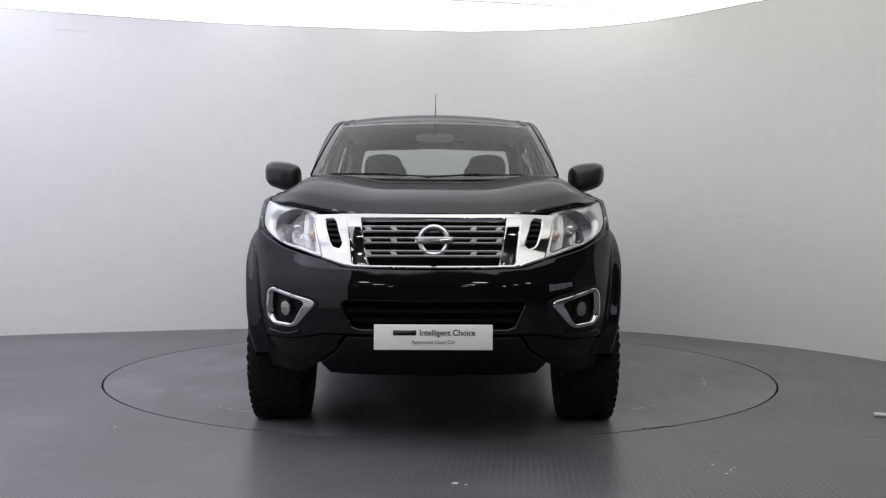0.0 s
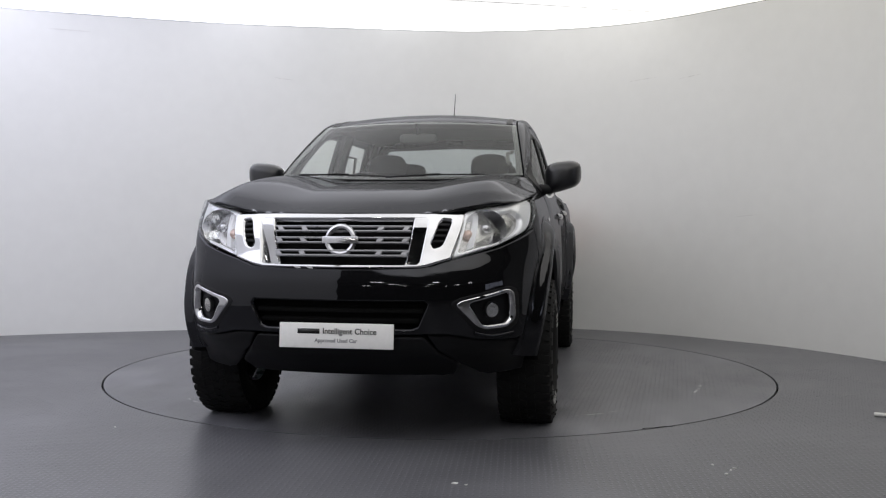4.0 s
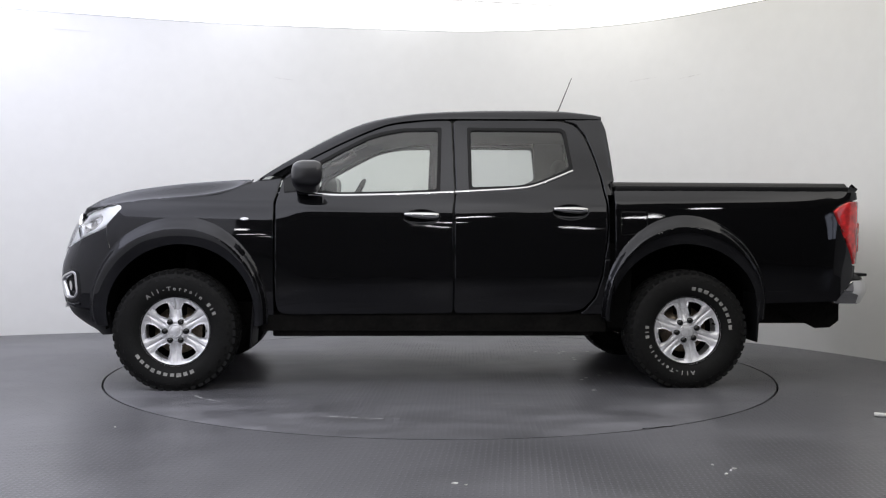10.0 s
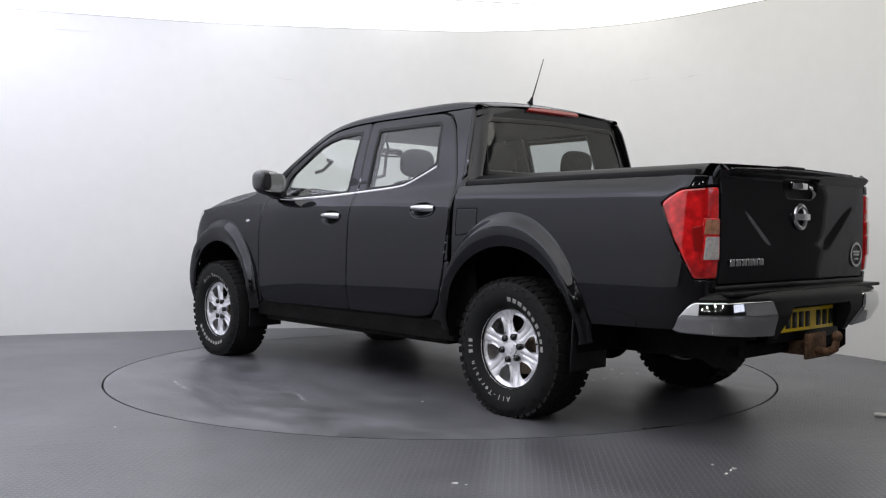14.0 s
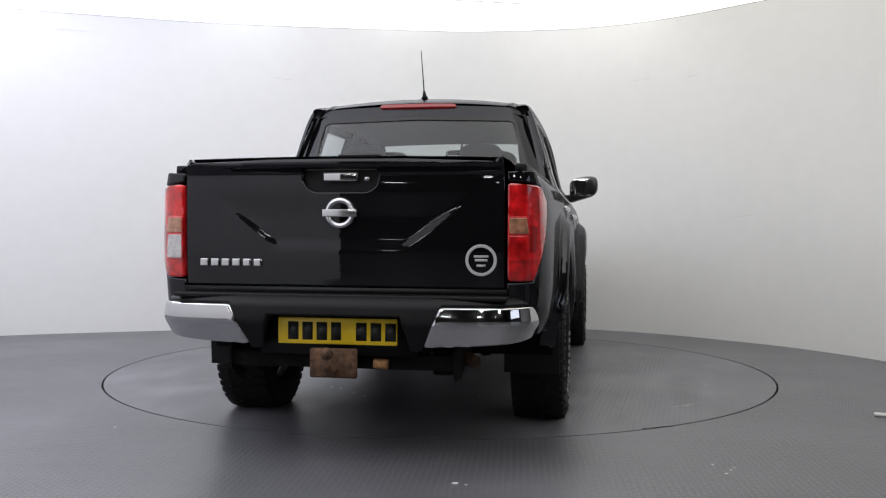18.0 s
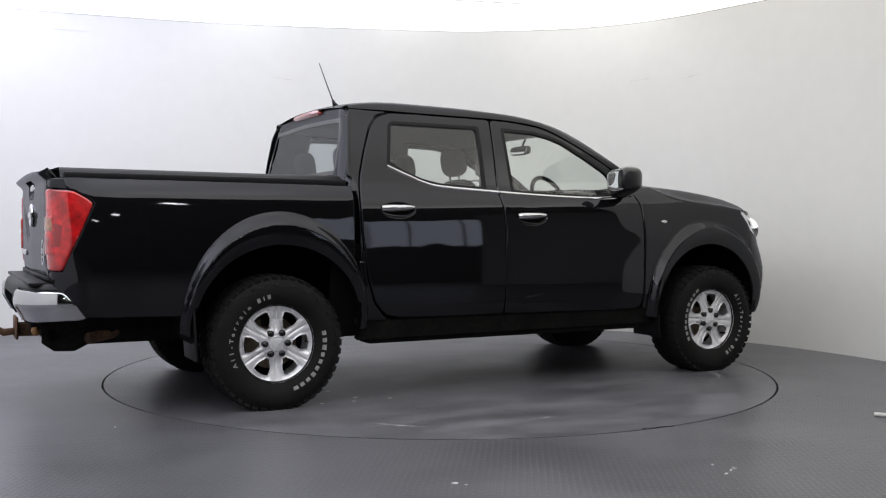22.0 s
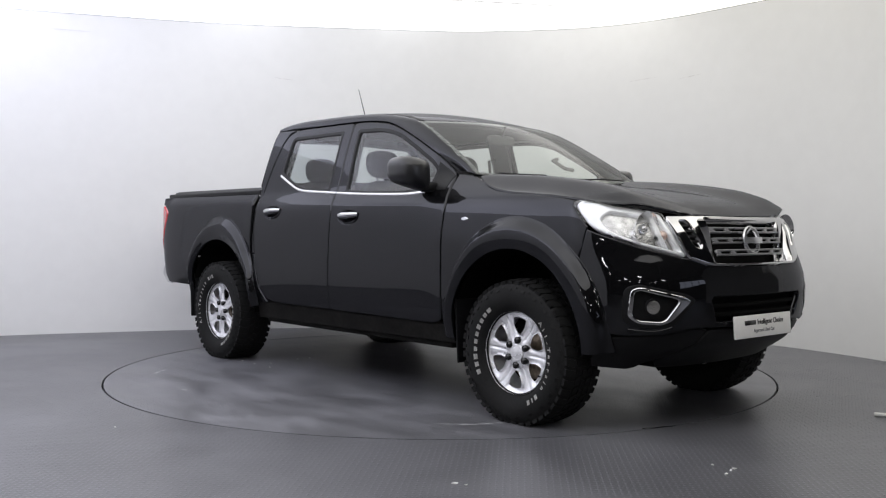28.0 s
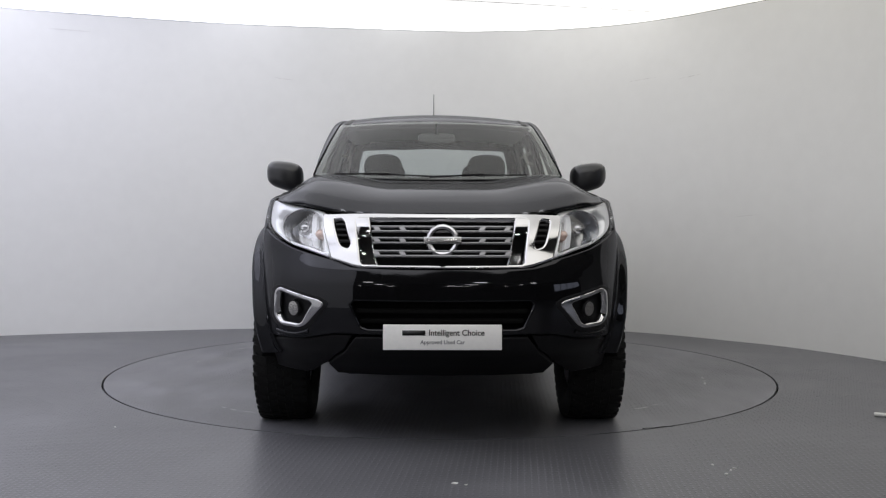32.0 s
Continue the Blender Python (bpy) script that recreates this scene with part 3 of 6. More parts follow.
def off(x, z):
    o = OFF_FENDER(z)
    if x < 1.05:
        w = smooth(1.05, 0.75, x)
        o = o * (1 - w) + OFF_DOOR(z) * w
    if x < -1.085:
        w = smooth(-1.085, -1.11, x) * smooth(1.29, 1.245, z)
        o = o * (1 - w) + OFF_BED(z) * w
    if z > 1.2 and x > 0.2:
        o += 0.045 * smooth(0.2, 1.1, x) * smooth(1.2, 1.32, z)
    if x > 1.9:
        w = smooth(1.9, 2.38, x)
        o = o * (1 - w) + OFF_FRONT(z) * w
    if x < -2.5:
        w = smooth(-2.5, -2.7, x)
        o = o * (1 - w) + OFF_REAR(z) * w
    return o


def flare(x, z):
    for cx, cz, rx, rz, ox, oz, ob in ARCHES:
        ox = ox if x > cx else ob
        a = math.atan2((z - cz) / oz, (x - cx) / ox)
        r = math.hypot(x - cx, z - cz)
        c, s = math.cos(a), math.sin(a)
        q = math.hypot(ox * c, oz * s)
        if r < q * 1.02 and abs(x - cx) < 0.7:
            a2 = math.atan2((z - cz) / rz, (x - cx) / rx)
            ri = math.hypot(rx * math.cos(a2), rz * math.sin(a2))
            d = (q - r) / max(0.02, q - ri)
            return 0.046 * smooth(0.0, 0.42, d) - 0.018 * smooth(0.55, 1.15, d)
    return 0.0


def body(s, z, lift=0.0, bulge=False):
    a, m = abs(s), (1 if s >= 0 else -1)
    x, y = float(np.interp(a, PS, PX)), float(np.interp(a, PS, PY))
    nx, ny = float(np.interp(a, PS, ty)), -float(np.interp(a, PS, tx))
    k = math.hypot(nx, ny)
    o = -off(x, z) + lift
    if bulge:
        o += flare(x, z)
    return Vector((x + nx / k * o, m * (y + ny / k * o), z))


def s_y(y, z=0.8, rear=False):
    """Where along the plan the skin has that y, at the front or at the rear."""
    lo, hi = (0.0, 1.1) if not rear else (S_END - 1.0, S_END)
    m = 1 if y >= 0 else -1
    for _ in range(40):
        mid = (lo + hi) / 2
        if (body(mid, z).y < abs(y)) != rear:
            lo = mid
        else:
            hi = mid
    return m * lo


def s_x(x, z=0.8):
    lo, hi = 0.0, S_END
    for _ in range(44):
        mid = (lo + hi) / 2
        if body(mid, z).x > x:
            lo = mid
        else:
            hi = mid
    return lo


def sx(points):
    return [(s_x(x, z), z) for x, z in points]


def sy(points, rear=False):
    return [(s_y(y, z, rear), z) for y, z in points]


def inside(poly, x, y):
    hit = False
    for (x0, y0), (x1, y1) in zip(poly, poly[1:] + poly[:1]):
        if (y0 > y) != (y1 > y) and x < (x1 - x0) * (y - y0) / (y1 - y0) + x0:
            hit = not hit
    return hit


def edge_distance(poly, x, y):
    best = 9.0
    for (x0, y0), (x1, y1) in zip(poly, poly[1:] + poly[:1]):
        dx, dy = x1 - x0, y1 - y0
        t = min(1, max(0, ((x - x0) * dx + (y - y0) * dy) / max(1e-12, dx * dx + dy * dy)))
        best = min(best, math.hypot(x - x0 - t * dx, y - y0 - t * dy))
    return best


def dense(poly, step):
    out = []
    for (x0, y0), (x1, y1) in zip(poly, poly[1:] + poly[:1]):
        n = max(1, math.ceil(math.hypot(x1 - x0, y1 - y0) / step))
        out += [(x0 + (x1 - x0) * i / n, y0 + (y1 - y0) * i / n) for i in range(n)]
    return out


def rounded(poly, r, n=4):
    """The outline with its corners rounded."""
    out, k = [], len(poly)
    for i in range(k):
        p, a, b = Vector(poly[i]), Vector(poly[i - 1]), Vector(poly[(i + 1) % k])
        d = min(r, (a - p).length * 0.45, (b - p).length * 0.45)
        p0, p1 = p + (a - p).normalized() * d, p + (b - p).normalized() * d
        for j in range(n + 1):
            t = j / n
            q = p0 * (1 - t) ** 2 + p * 2 * t * (1 - t) + p1 * t * t
            out.append((q.x, q.y))
    return out


def inset(poly, d):
    """The outline moved inwards by d."""
    area = sum(x0 * y1 - x1 * y0 for (x0, y0), (x1, y1) in zip(poly, poly[1:] + poly[:1]))
    g = 1 if area > 0 else -1
    out, k = [], len(poly)
    for i in range(k):
        a, p, b = Vector(poly[i - 1]), Vector(poly[i]), Vector(poly[(i + 1) % k])
        u, v = (p - a), (b - p)
        if u.length < 1e-9 or v.length < 1e-9:
            out.append(poly[i])
            continue
        u.normalize(), v.normalize()
        n = Vector((-u.y - v.y, u.x + v.x))
        n = n.normalized() / max(0.45, math.sqrt(max(0.0, (1 + u.dot(v)) / 2))) if n.length > 1e-6 else Vector((0, 0))
        out.append((p.x + g * d * n.x, p.y + g * d * n.y))
    return out


def panel(name, outline, place, mat, parent, holes=(), grid=0.03, gap=0.0025, thick=0.014, edge=0.006, drop=0.003, label="", flip=None):
    """A thin shaped sheet: an outline in the flat, laid on the surface place(u, v), with a rounded rim that turns inwards."""
    loops = []
    for poly, g in [(outline, 1)] + [(h, -1) for h in holes]:
        base = dense(inset(poly, g * gap), grid)
        loops.append((base, inset(base, g * edge)))
    pts, cons, rim = [], [], []
    for base, ring in loops:
        for row in (base, ring):
            k0 = len(pts)
            pts += row
            cons += [(k0 + i, k0 + (i + 1) % len(row)) for i in range(len(row))]
        rim.append((len(pts) - 2 * len(base), len(base)))
    big, cut = loops[0][0], [b for b, _ in loops[1:]]
    us, vs = [q[0] for q in big], [q[1] for q in big]
    nu, nv = int((max(us) - min(us)) / grid), int((max(vs) - min(vs)) / grid)
    for i in range(1, nu + 1):
        for j in range(1, nv + 1):
            u, v = min(us) + grid * (i + 0.5 * (j % 2) - 0.25), min(vs) + grid * j
            if inside(big, u, v) and not any(inside(c, u, v) for c in cut):
                if all(edge_distance(b, u, v) > edge + 0.4 * grid for b, _ in loops):
                    pts.append((u, v))
    v2, _, f2, ov, _, _ = geometry.delaunay_2d_cdt([Vector(q) for q in pts], cons, [], 0, 1e-6)
    depth = {}
    for base, n in rim:
        for i in range(n):
            depth[base + i] = drop
    co, no, dep = [], [], []
    h = 0.004
    for i, q in enumerate(v2):
        p = place(q.x, q.y)
        n = (place(q.x + h, q.y) - place(q.x - h, q.y)).cross(place(q.x, q.y + h) - place(q.x, q.y - h))
        no.append(n.normalized() if n.length > 1e-12 else Vector((0, 0, 1)))
        co.append(p)
        dep.append(max([depth.get(o, 0.0) for o in ov[i]] or [0.0]))
    mid = sum(co, Vector()) / len(co)
    g = flip if flip else (1 if sum(n.dot(mid - Vector((mid.x * 0.55, 0, 0.75))) for n in no) > 0 else -1)
    no = [n * g for n in no]
    faces = []
    for f in f2:
        cx, cy = sum(v2[i].x for i in f) / 3, sum(v2[i].y for i in f) / 3
        if inside(big, cx, cy) and not any(inside(c, cx, cy) for c in cut):
            a, b, c = co[f[0]], co[f[1]], co[f[2]]
            faces.append(tuple(f) if (b - a).cross(c - a).dot(no[f[0]]) > 0 else tuple(reversed(f)))
    border = {}
    for f in faces:
        for i in range(3):
            a, b = f[i], f[(i + 1) % 3]
            if (b, a) in border:
                del border[(b, a)]
            else:
                border[(a, b)] = 1
    verts = [c - n * d for c, n, d in zip(co, no, dep)]
    norms = list(no)
    out_dir = {}
    for a, b in border:
        d = (co[b] - co[a]).cross(no[a])
        for i in (a, b):
            out_dir[i] = out_dir.get(i, Vector()) + d
    low = {}
    for i, d in out_dir.items():
        d = d.normalized() if d.length > 1e-12 else no[i]
        norms[i] = (no[i] + d * 0.9).normalized()
        low[i] = len(verts)
        verts.append(verts[i] - no[i] * thick)
        norms.append(d)
    for a, b in border:
        faces.append((b, a, low[a]))
        faces.append((b, low[a], low[b]))
    me = bpy.data.meshes.new(name)
    me.from_pydata(verts, [], faces)
    me.polygons.foreach_set("use_smooth", [True] * len(faces))
    me.normals_split_custom_set_from_vertices([tuple(n) for n in norms])
    me.materials.append(mat)
    me.update()
    ob = new(name, me)
    ob.parent = parent
    return tagged(ob, label)


def side_map(m, lift=0.0, bulge=False):
    return lambda s, z: (lambda p: Vector((p.x, m * p.y, p.z)))(body(s, z, lift, bulge))


def wrap_map(lift=0.0):
    return lambda s, z: body(s, z, lift)


def arc(k, scale, a0, a1, n=30, inner=False):
    cx, cz, rx, rz, ox, oz, ob = ARCHES[k]
    out = []
    for i in range(n + 1):
        a = radians(a0 + (a1 - a0) * i / n)
        ax, az = (rx, rz) if inner else (ox if math.cos(a) > 0 else ob, oz)
        out.append((cx + scale * ax * math.cos(a), cz + scale * az * math.sin(a)))
    return out


FRONT_DOOR = [(0.98, 1.14), (0.965, 1.2), (0.945, 1.30), (0.81, 1.395), (0.60, 1.505), (0.46, 1.57), (0.36, 1.612), (0.25, 1.645), (0.07, 1.667), (-0.11, 1.675), (-0.125, 1.21),
              (-0.112, 1.11), (-0.112, 0.46), (0.90, 0.452), (0.965, 0.47), (0.98, 0.55)]
FRONT_GLASS = [(0.80, 1.215), (0.80, 1.33), (0.75, 1.375), (0.59, 1.465), (0.42, 1.553), (0.32, 1.585), (0.20, 1.607), (-0.035, 1.615), (-0.022, 1.218), (0.24, 1.205), (0.59, 1.197)]
REAR_DOOR = [(-0.118, 1.675), (-0.68, 1.68), (-0.82, 1.675), (-0.90, 1.645), (-0.95, 1.58), (-1.0, 1.45), (-1.045, 1.3), (-1.07, 1.15), (-1.072, 1.0), (-1.06, 0.88), (-1.035, 0.70),
             (-0.99, 0.56), (-0.92, 0.485), (-0.82, 0.465), (-0.118, 0.46), (-0.118, 1.11), (-0.131, 1.21)]
REAR_GLASS = [(-0.215, 1.617), (-0.80, 1.617), (-0.825, 1.60), (-0.86, 1.37), (-0.80, 1.335), (-0.72, 1.30), (-0.64, 1.268), (-0.52, 1.245), (-0.22, 1.232)]
STRIP = [(0.78, 1.197), (0.59, 1.188), (0.24, 1.196), (-0.118, 1.212), (-0.52, 1.237), (-0.64, 1.26), (-0.72, 1.29), (-0.80, 1.322), (-0.87, 1.352)]


def ribbon(points, place, width, height, name, mat, parent, label=""):
    """A raised bar of rounded section laid on the surface along points."""
    fine = spline(points, 0.03)
    rows = []
    for i, p in enumerate(fine):
        d = (fine[min(i + 1, len(fine) - 1)] - fine[max(i - 1, 0)]).normalized()
        n2 = Vector((-d.y, d.x))
        row = []
        for k in range(7):
            a = math.pi * k / 6
            q = p + n2 * (width / 2 * math.cos(a))
            h = 0.003
            n = (place(q.x + h, q.y) - place(q.x - h, q.y)).cross(place(q.x, q.y + h) - place(q.x, q.y - h)).normalized()
            c = place(q.x, q.y)
            if n.dot(c - Vector((c.x * 0.6, 0, 0.8))) < 0:
                n = -n
            row.append(c + n * (height * math.sin(a) - 0.002))
        rows.append(row)
    bm = loft(rows)
    bmesh.ops.recalc_face_normals(bm, faces=bm.faces)
    return part(name, bm, mat, parent, label)


for m in (1, -1):
    sm = side_map(m)
    # front wing, with the arch cut out
    wing = panel("front_wing", sx([(0.985, 0.45), (0.987, 1.14), (0.972, 1.2), (0.955, 1.30), (1.06, 1.292), (1.12, 1.275), (1.2, 1.247), (1.27, 1.215), (1.34, 1.195), (1.46, 1.178), (1.63, 1.163), (1.80, 1.145),
                                     (1.915, 1.128), (1.91, 1.10), (2.0, 1.0), (1.99, 0.93)] + arc(0, 0.96, 40, 178) + [(1.03, 0.45)]), sm, PAINT, truck)
    ring = arc(0, 1.0, -6, 186, 40) + arc(0, 1.0, 190, -10, 40, inner=True)
    panel("wheel_arch_flare", sx(ring), side_map(m, 0.003, True), PAINT, truck, grid=0.013, gap=0.0, thick=0.03, edge=0.004, drop=0.001)
    ring = arc(1, 1.0, -4, 184, 40) + arc(1, 1.0, 188, -8, 40, inner=True)
    panel("wheel_arch_flare", sx(ring), side_map(m, 0.003, True), PAINT, truck, grid=0.013, gap=0.0, thick=0.03, edge=0.004, drop=0.001)
    # doors
    def cup(x, z):
        return [(s_x(x + 0.108 * math.cos(a) * (1 - 0.12 * abs(math.sin(a))), z), z - 0.006 + 0.043 * math.sin(a)) for a in (2 * math.pi * i / 28 for i in range(28))]
    fd = panel("front_door", rounded(sx(FRONT_DOOR), 0.03), sm, PAINT, truck, holes=[rounded(sx(FRONT_GLASS), 0.02), cup(0.085, 1.06)], thick=0.03)
    rd = panel("rear_door", rounded(sx(REAR_DOOR), 0.03), sm, PAINT, truck, holes=[rounded(sx(REAR_GLASS), 0.02), cup(-0.84, 1.097)], thick=0.03)
    for door, outline in ((fd, FRONT_GLASS), (rd, REAR_GLASS)):
        panel("window_seal", rounded(inset(sx(outline), -0.012), 0.02), side_map(m, 0.002), BLACK_PLASTIC, door, holes=[rounded(inset(sx(outline), 0.012), 0.02)], gap=0.0, thick=0.02, edge=0.004)
        g = panel("window", inset(sx(outline), -0.004), side_map(m, -0.008), GLASS if door is fd else GLASS_REAR, door, grid=0.06, gap=0.0, thick=0.002, edge=0.01, drop=0.0)
        g.visible_shadow = False
    ribbon(sx(STRIP[:4]), sm, 0.02, 0.008, "chrome_strip", CHROME, fd, "thin chrome strip under the window")
    ribbon(sx([(-0.124, 1.2125)] + STRIP[4:]), sm, 0.02, 0.008, "chrome_strip", CHROME, rd, "thin chrome strip under the window")
    for door, x, z in ((fd, 0.085, 1.06), (rd, -0.84, 1.097)):
        def bowl(s, v, x=x, z=z, m=m):
            p = body(s, v)
            d = min(1.0, ((p.x - x) / 0.11) ** 2 + ((v - z + 0.006) / 0.046) ** 2)
            q = body(s, v, -0.002 - 0.028 * (1 - d) ** 0.7)
            return Vector((q.x, m * q.y, q.z))
        panel("handle_cup", inset(cup(x, z), -0.001), bowl, PAINT, door, gap=0.0, grid=0.012, thick=0.002, edge=0.004, drop=0.0)
        rows = []
        for i in range(13):
            u = -1 + i / 6
            hx, hz = x + 0.105 * u, z + 0.008 + 0.004 * u
            w, d = 0.017 * (1 - 0.35 * abs(u) ** 3), 0.012 + 0.026 * (1 - u * u) ** 0.5
            c = body(s_x(hx, hz), hz)
            rows.append([(c.x, m * (c.y + d * math.sin(a) * 0.85), c.z + w * math.cos(a) * (1.25 - 0.25 * u)) for a in (math.pi * k / 8 for k in range(9))])
        b2 = loft(rows)
        bmesh.ops.recalc_face_normals(b2, faces=b2.faces)
        part("door_handle", b2, CHROME, door, "chrome pull handle")
    # sill and cab corner
    panel("side_sill", sx([(1.07, 0.35), (1.07, 0.452), (-1.0, 0.456), (-1.06, 0.52), (-1.08, 0.34)]), side_map(m, -0.012), UNDERBODY, truck, grid=0.05, thick=0.05)
    panel("cab_corner", sx([(-0.83, 1.682), (-0.905, 1.652), (-0.957, 1.585), (-1.007, 1.45), (-1.051, 1.3), (-1.077, 1.15), (-1.079, 1.0), (-1.067, 0.88), (-1.052, 0.80),
                              (-1.084, 0.80), (-1.084, 1.2), (-1.10, 1.255), (-1.13, 1.29), (-1.115, 1.45), (-1.095, 1.62), (-1.07, 1.69)]), sm, PAINT, truck, grid=0.02)
    panel("cab_corner_foot", sx([(-1.054, 0.80), (-1.042, 0.70), (-0.998, 0.56), (-0.935, 0.482), (-0.90, 0.455), (-1.05, 0.455), (-1.075, 0.60), (-1.09, 0.80)]), side_map(m, -0.002), PAINT, truck, grid=0.03)
    panel("inner_wing", sx([(-0.85, 0.36), (-0.85, 0.9), (-1.24, 0.9), (-1.24, 0.36)]), side_map(m, -0.07), MATT_BLACK, truck, grid=0.08)
    # bed side
    lamp = sx([(-2.655, 0.765), (-2.575, 0.95), (-2.51, 1.105), (-2.54, 1.13), (-2.60, 1.165)]) + sy([(0.712, 1.178), (0.712, 0.765)], True)
    lamp = [(min(u, s_y(0.712, v, True)), v) for u, v in lamp]
    end = s_y(0.712, 0.9, True)
    bed = panel("bed_side", sx([(-1.118, 0.77), (-1.118, 1.232), (-2.56, 1.236)]) + [(end, 1.225), (end, 1.185)] + [lamp[4], lamp[3], lamp[2], lamp[1], lamp[0]] + [(end, 0.76), (end, 0.70)] +
                sx([(-2.60, 0.60), (-2.55, 0.53), (-2.06, 0.52)]) + sx(arc(1, 0.96, 172, 32)), sm, PAINT, truck, thick=0.03)
    lm = panel("tail_lamp", rounded(lamp, 0.02), side_map(m, 0.006), RED_LENS, truck, grid=0.02, thick=0.04, edge=0.01, drop=0.006, label="red tail lamp with pale clear panes")
    for z0, z1, mat2, nm in ((0.965, 1.03, INDICATOR, "indicator_lens"), (0.852, 0.955, AMBER if m == 1 else RED_LENS, "reversing_lens" if m == 1 else "fog_lens")):
        panel("lamp_frame", rounded(sy([(0.715, z1 + 0.006), (0.795, z1 + 0.006), (0.803, z0 - 0.006), (0.715, z0 - 0.006)], True), 0.01), side_map(m, 0.010), RED_LENS, lm, gap=0.0, grid=0.02, thick=0.006, edge=0.003)
        panel(nm, rounded(sy([(0.72, z1), (0.788, z1), (0.796, z0), (0.72, z0)], True), 0.008), side_map(m, 0.0125), mat2, lm, gap=0.0, grid=0.02, thick=0.004, edge=0.003)
    u0, u1 = s_x(-2.575, 0.95), end
    panel("lamp_core", rounded([(u0 + 0.36 * (u1 - u0), 0.995), (u0 + 0.66 * (u1 - u0), 1.005), (u0 + 0.66 * (u1 - u0), 0.89), (u0 + 0.42 * (u1 - u0), 0.885)], 0.012), side_map(m, 0.0075), DARK_RED, lm, gap=0.0, grid=0.02, thick=0.003, edge=0.003)
    # side repeater
    for door, x, z in ((wing, 1.163, 1.04),):
        panel("side_repeater", rounded(sx([(x + 0.036, z), (x, z + 0.013), (x - 0.036, z), (x, z - 0.013)]), 0.03), side_map(m, 0.006), SATIN, door, gap=0.0, grid=0.01, thick=0.006, edge=0.004, label="small oval clear side lamp")
    if m < 0:
        continue
    panel("flap_gap", rounded(sx([(-1.143, 1.107), (-1.327, 1.107), (-1.327, 0.996), (-1.253, 0.948), (-1.143, 0.938)]), 0.02), side_map(m, 0.001), MATT_BLACK, bed, grid=0.02, thick=0.004)
    panel("fuel_flap", rounded(sx([(-1.15, 1.10), (-1.32, 1.10), (-1.32, 1.0), (-1.25, 0.955), (-1.15, 0.945)]), 0.02), side_map(m, 0.0025), PAINT, bed, grid=0.02, thick=0.006)

# bonnet
HOOD_C = curve([1.0, 1.15, 1.3, 1.5, 1.7, 1.89, 2.07, 2.17, 2.24, 2.29, 2.33], [1.27, 1.262, 1.25, 1.232, 1.21, 1.182, 1.143, 1.112, 1.08, 1.053, 1.03])
HOOD_R = curve([1.0, 1.3, 1.6, 1.9, 2.05, 2.2, 2.3], [0.026, 0.034, 0.038, 0.036, 0.026, 0.011, 0.0])
HOOD_E = curve([1.0, 1.12, 1.25, 1.45, 1.7, 1.9, 2.0, 2.1, 2.2, 2.3], [1.285, 1.268, 1.218, 1.182, 1.16, 1.133, 1.118, 1.102, 1.085, 1.07])


def hood(x, y):
    a = abs(y)
    front = float(np.interp(a, [0.0, 0.38, 0.5, 0.62, 0.71, 0.765, 0.79, 0.81], [2.292, 2.27, 2.24, 2.19, 2.12, 2.045, 1.965, 1.8]))
    drop = float(np.interp(a, [0.0, 0.3, 0.5, 0.62, 0.71, 0.765, 0.8], [0.0, 0.003, 0.009, 0.015, 0.017, 0.008, 0.0])) * smooth(0.12, 0.0, front - x)
    c, r, e = HOOD_C(x), HOOD_R(x), HOOD_E(x)
    r2 = c + r * smooth(0.24, 0.60, a)
    w = smooth(0.60, 0.83, a)
    return Vector((x, y, (r2 * (1 - w) + min(e, r2) * w if x > 1.2 else r2 * (1 - w) + e * w) - drop))


half = [(2.292, 0.0), (2.287, 0.2), (2.27, 0.38), (2.24, 0.5), (2.19, 0.62), (2.12, 0.71), (2.045, 0.765), (1.965, 0.79), (1.8, 0.806), (1.6, 0.818), (1.45, 0.818), (1.33, 0.806),
        (1.22, 0.775), (1.13, 0.72), (1.165, 0.6), (1.205, 0.4), (1.225, 0.2), (1.23, 0.0)]
panel("bonnet", half + [(x, -y) for x, y in reversed(half[1:-1])], hood, PAINT, truck, grid=0.025, gap=0.003, thick=0.01, flip=1)

FOG_LENS = material("dark_fog_lens", (0.5, 0.49, 0.47), 0.12, 0.9, coat=1.0, bump=0.8, bump_scale=60)
# front bumper with its intake and lamp pockets
FOG = [(0.762, 0.70), (0.735, 0.714), (0.55, 0.664), (0.528, 0.650), (0.61, 0.558), (0.645, 0.541), (0.735, 0.549), (0.767, 0.58)]
top = [(s_y(0.0, 0.81), 0.808), (s_y(0.2, 0.81), 0.81), (s_y(0.40, 0.82), 0.818), (s_y(0.47, 0.84), 0.842), (s_y(0.60, 0.88), 0.876), (s_y(0.70, 0.91), 0.905), (s_x(2.12, 0.94), 0.94), (s_x(2.04, 0.97), 0.97),
       (s_x(1.995, 0.99), 0.99), (s_x(1.985, 0.93), 0.93)]
edge_pts = sx([q for q in arc(0, 0.97, 40, 3, 12)])
low = [(s_x(2.15, 0.485), 0.485), (s_x(2.22, 0.485), 0.485), (s_y(0.62, 0.49), 0.49), (s_y(0.50, 0.52), 0.515), (s_y(0.42, 0.52), 0.517), (s_y(0.0, 0.5), 0.51)]
left = top + edge_pts + low
outline = left + [(-u, v) for u, v in reversed(left[1:-1])]
intake = sy([(0.0, 0.662), (0.39, 0.665), (0.405, 0.65), (0.36, 0.55), (0.33, 0.54), (0.0, 0.54)])
intake = intake + [(-u, v) for u, v in reversed(intake[1:-1])]
fog = rounded(sy(FOG), 0.02)
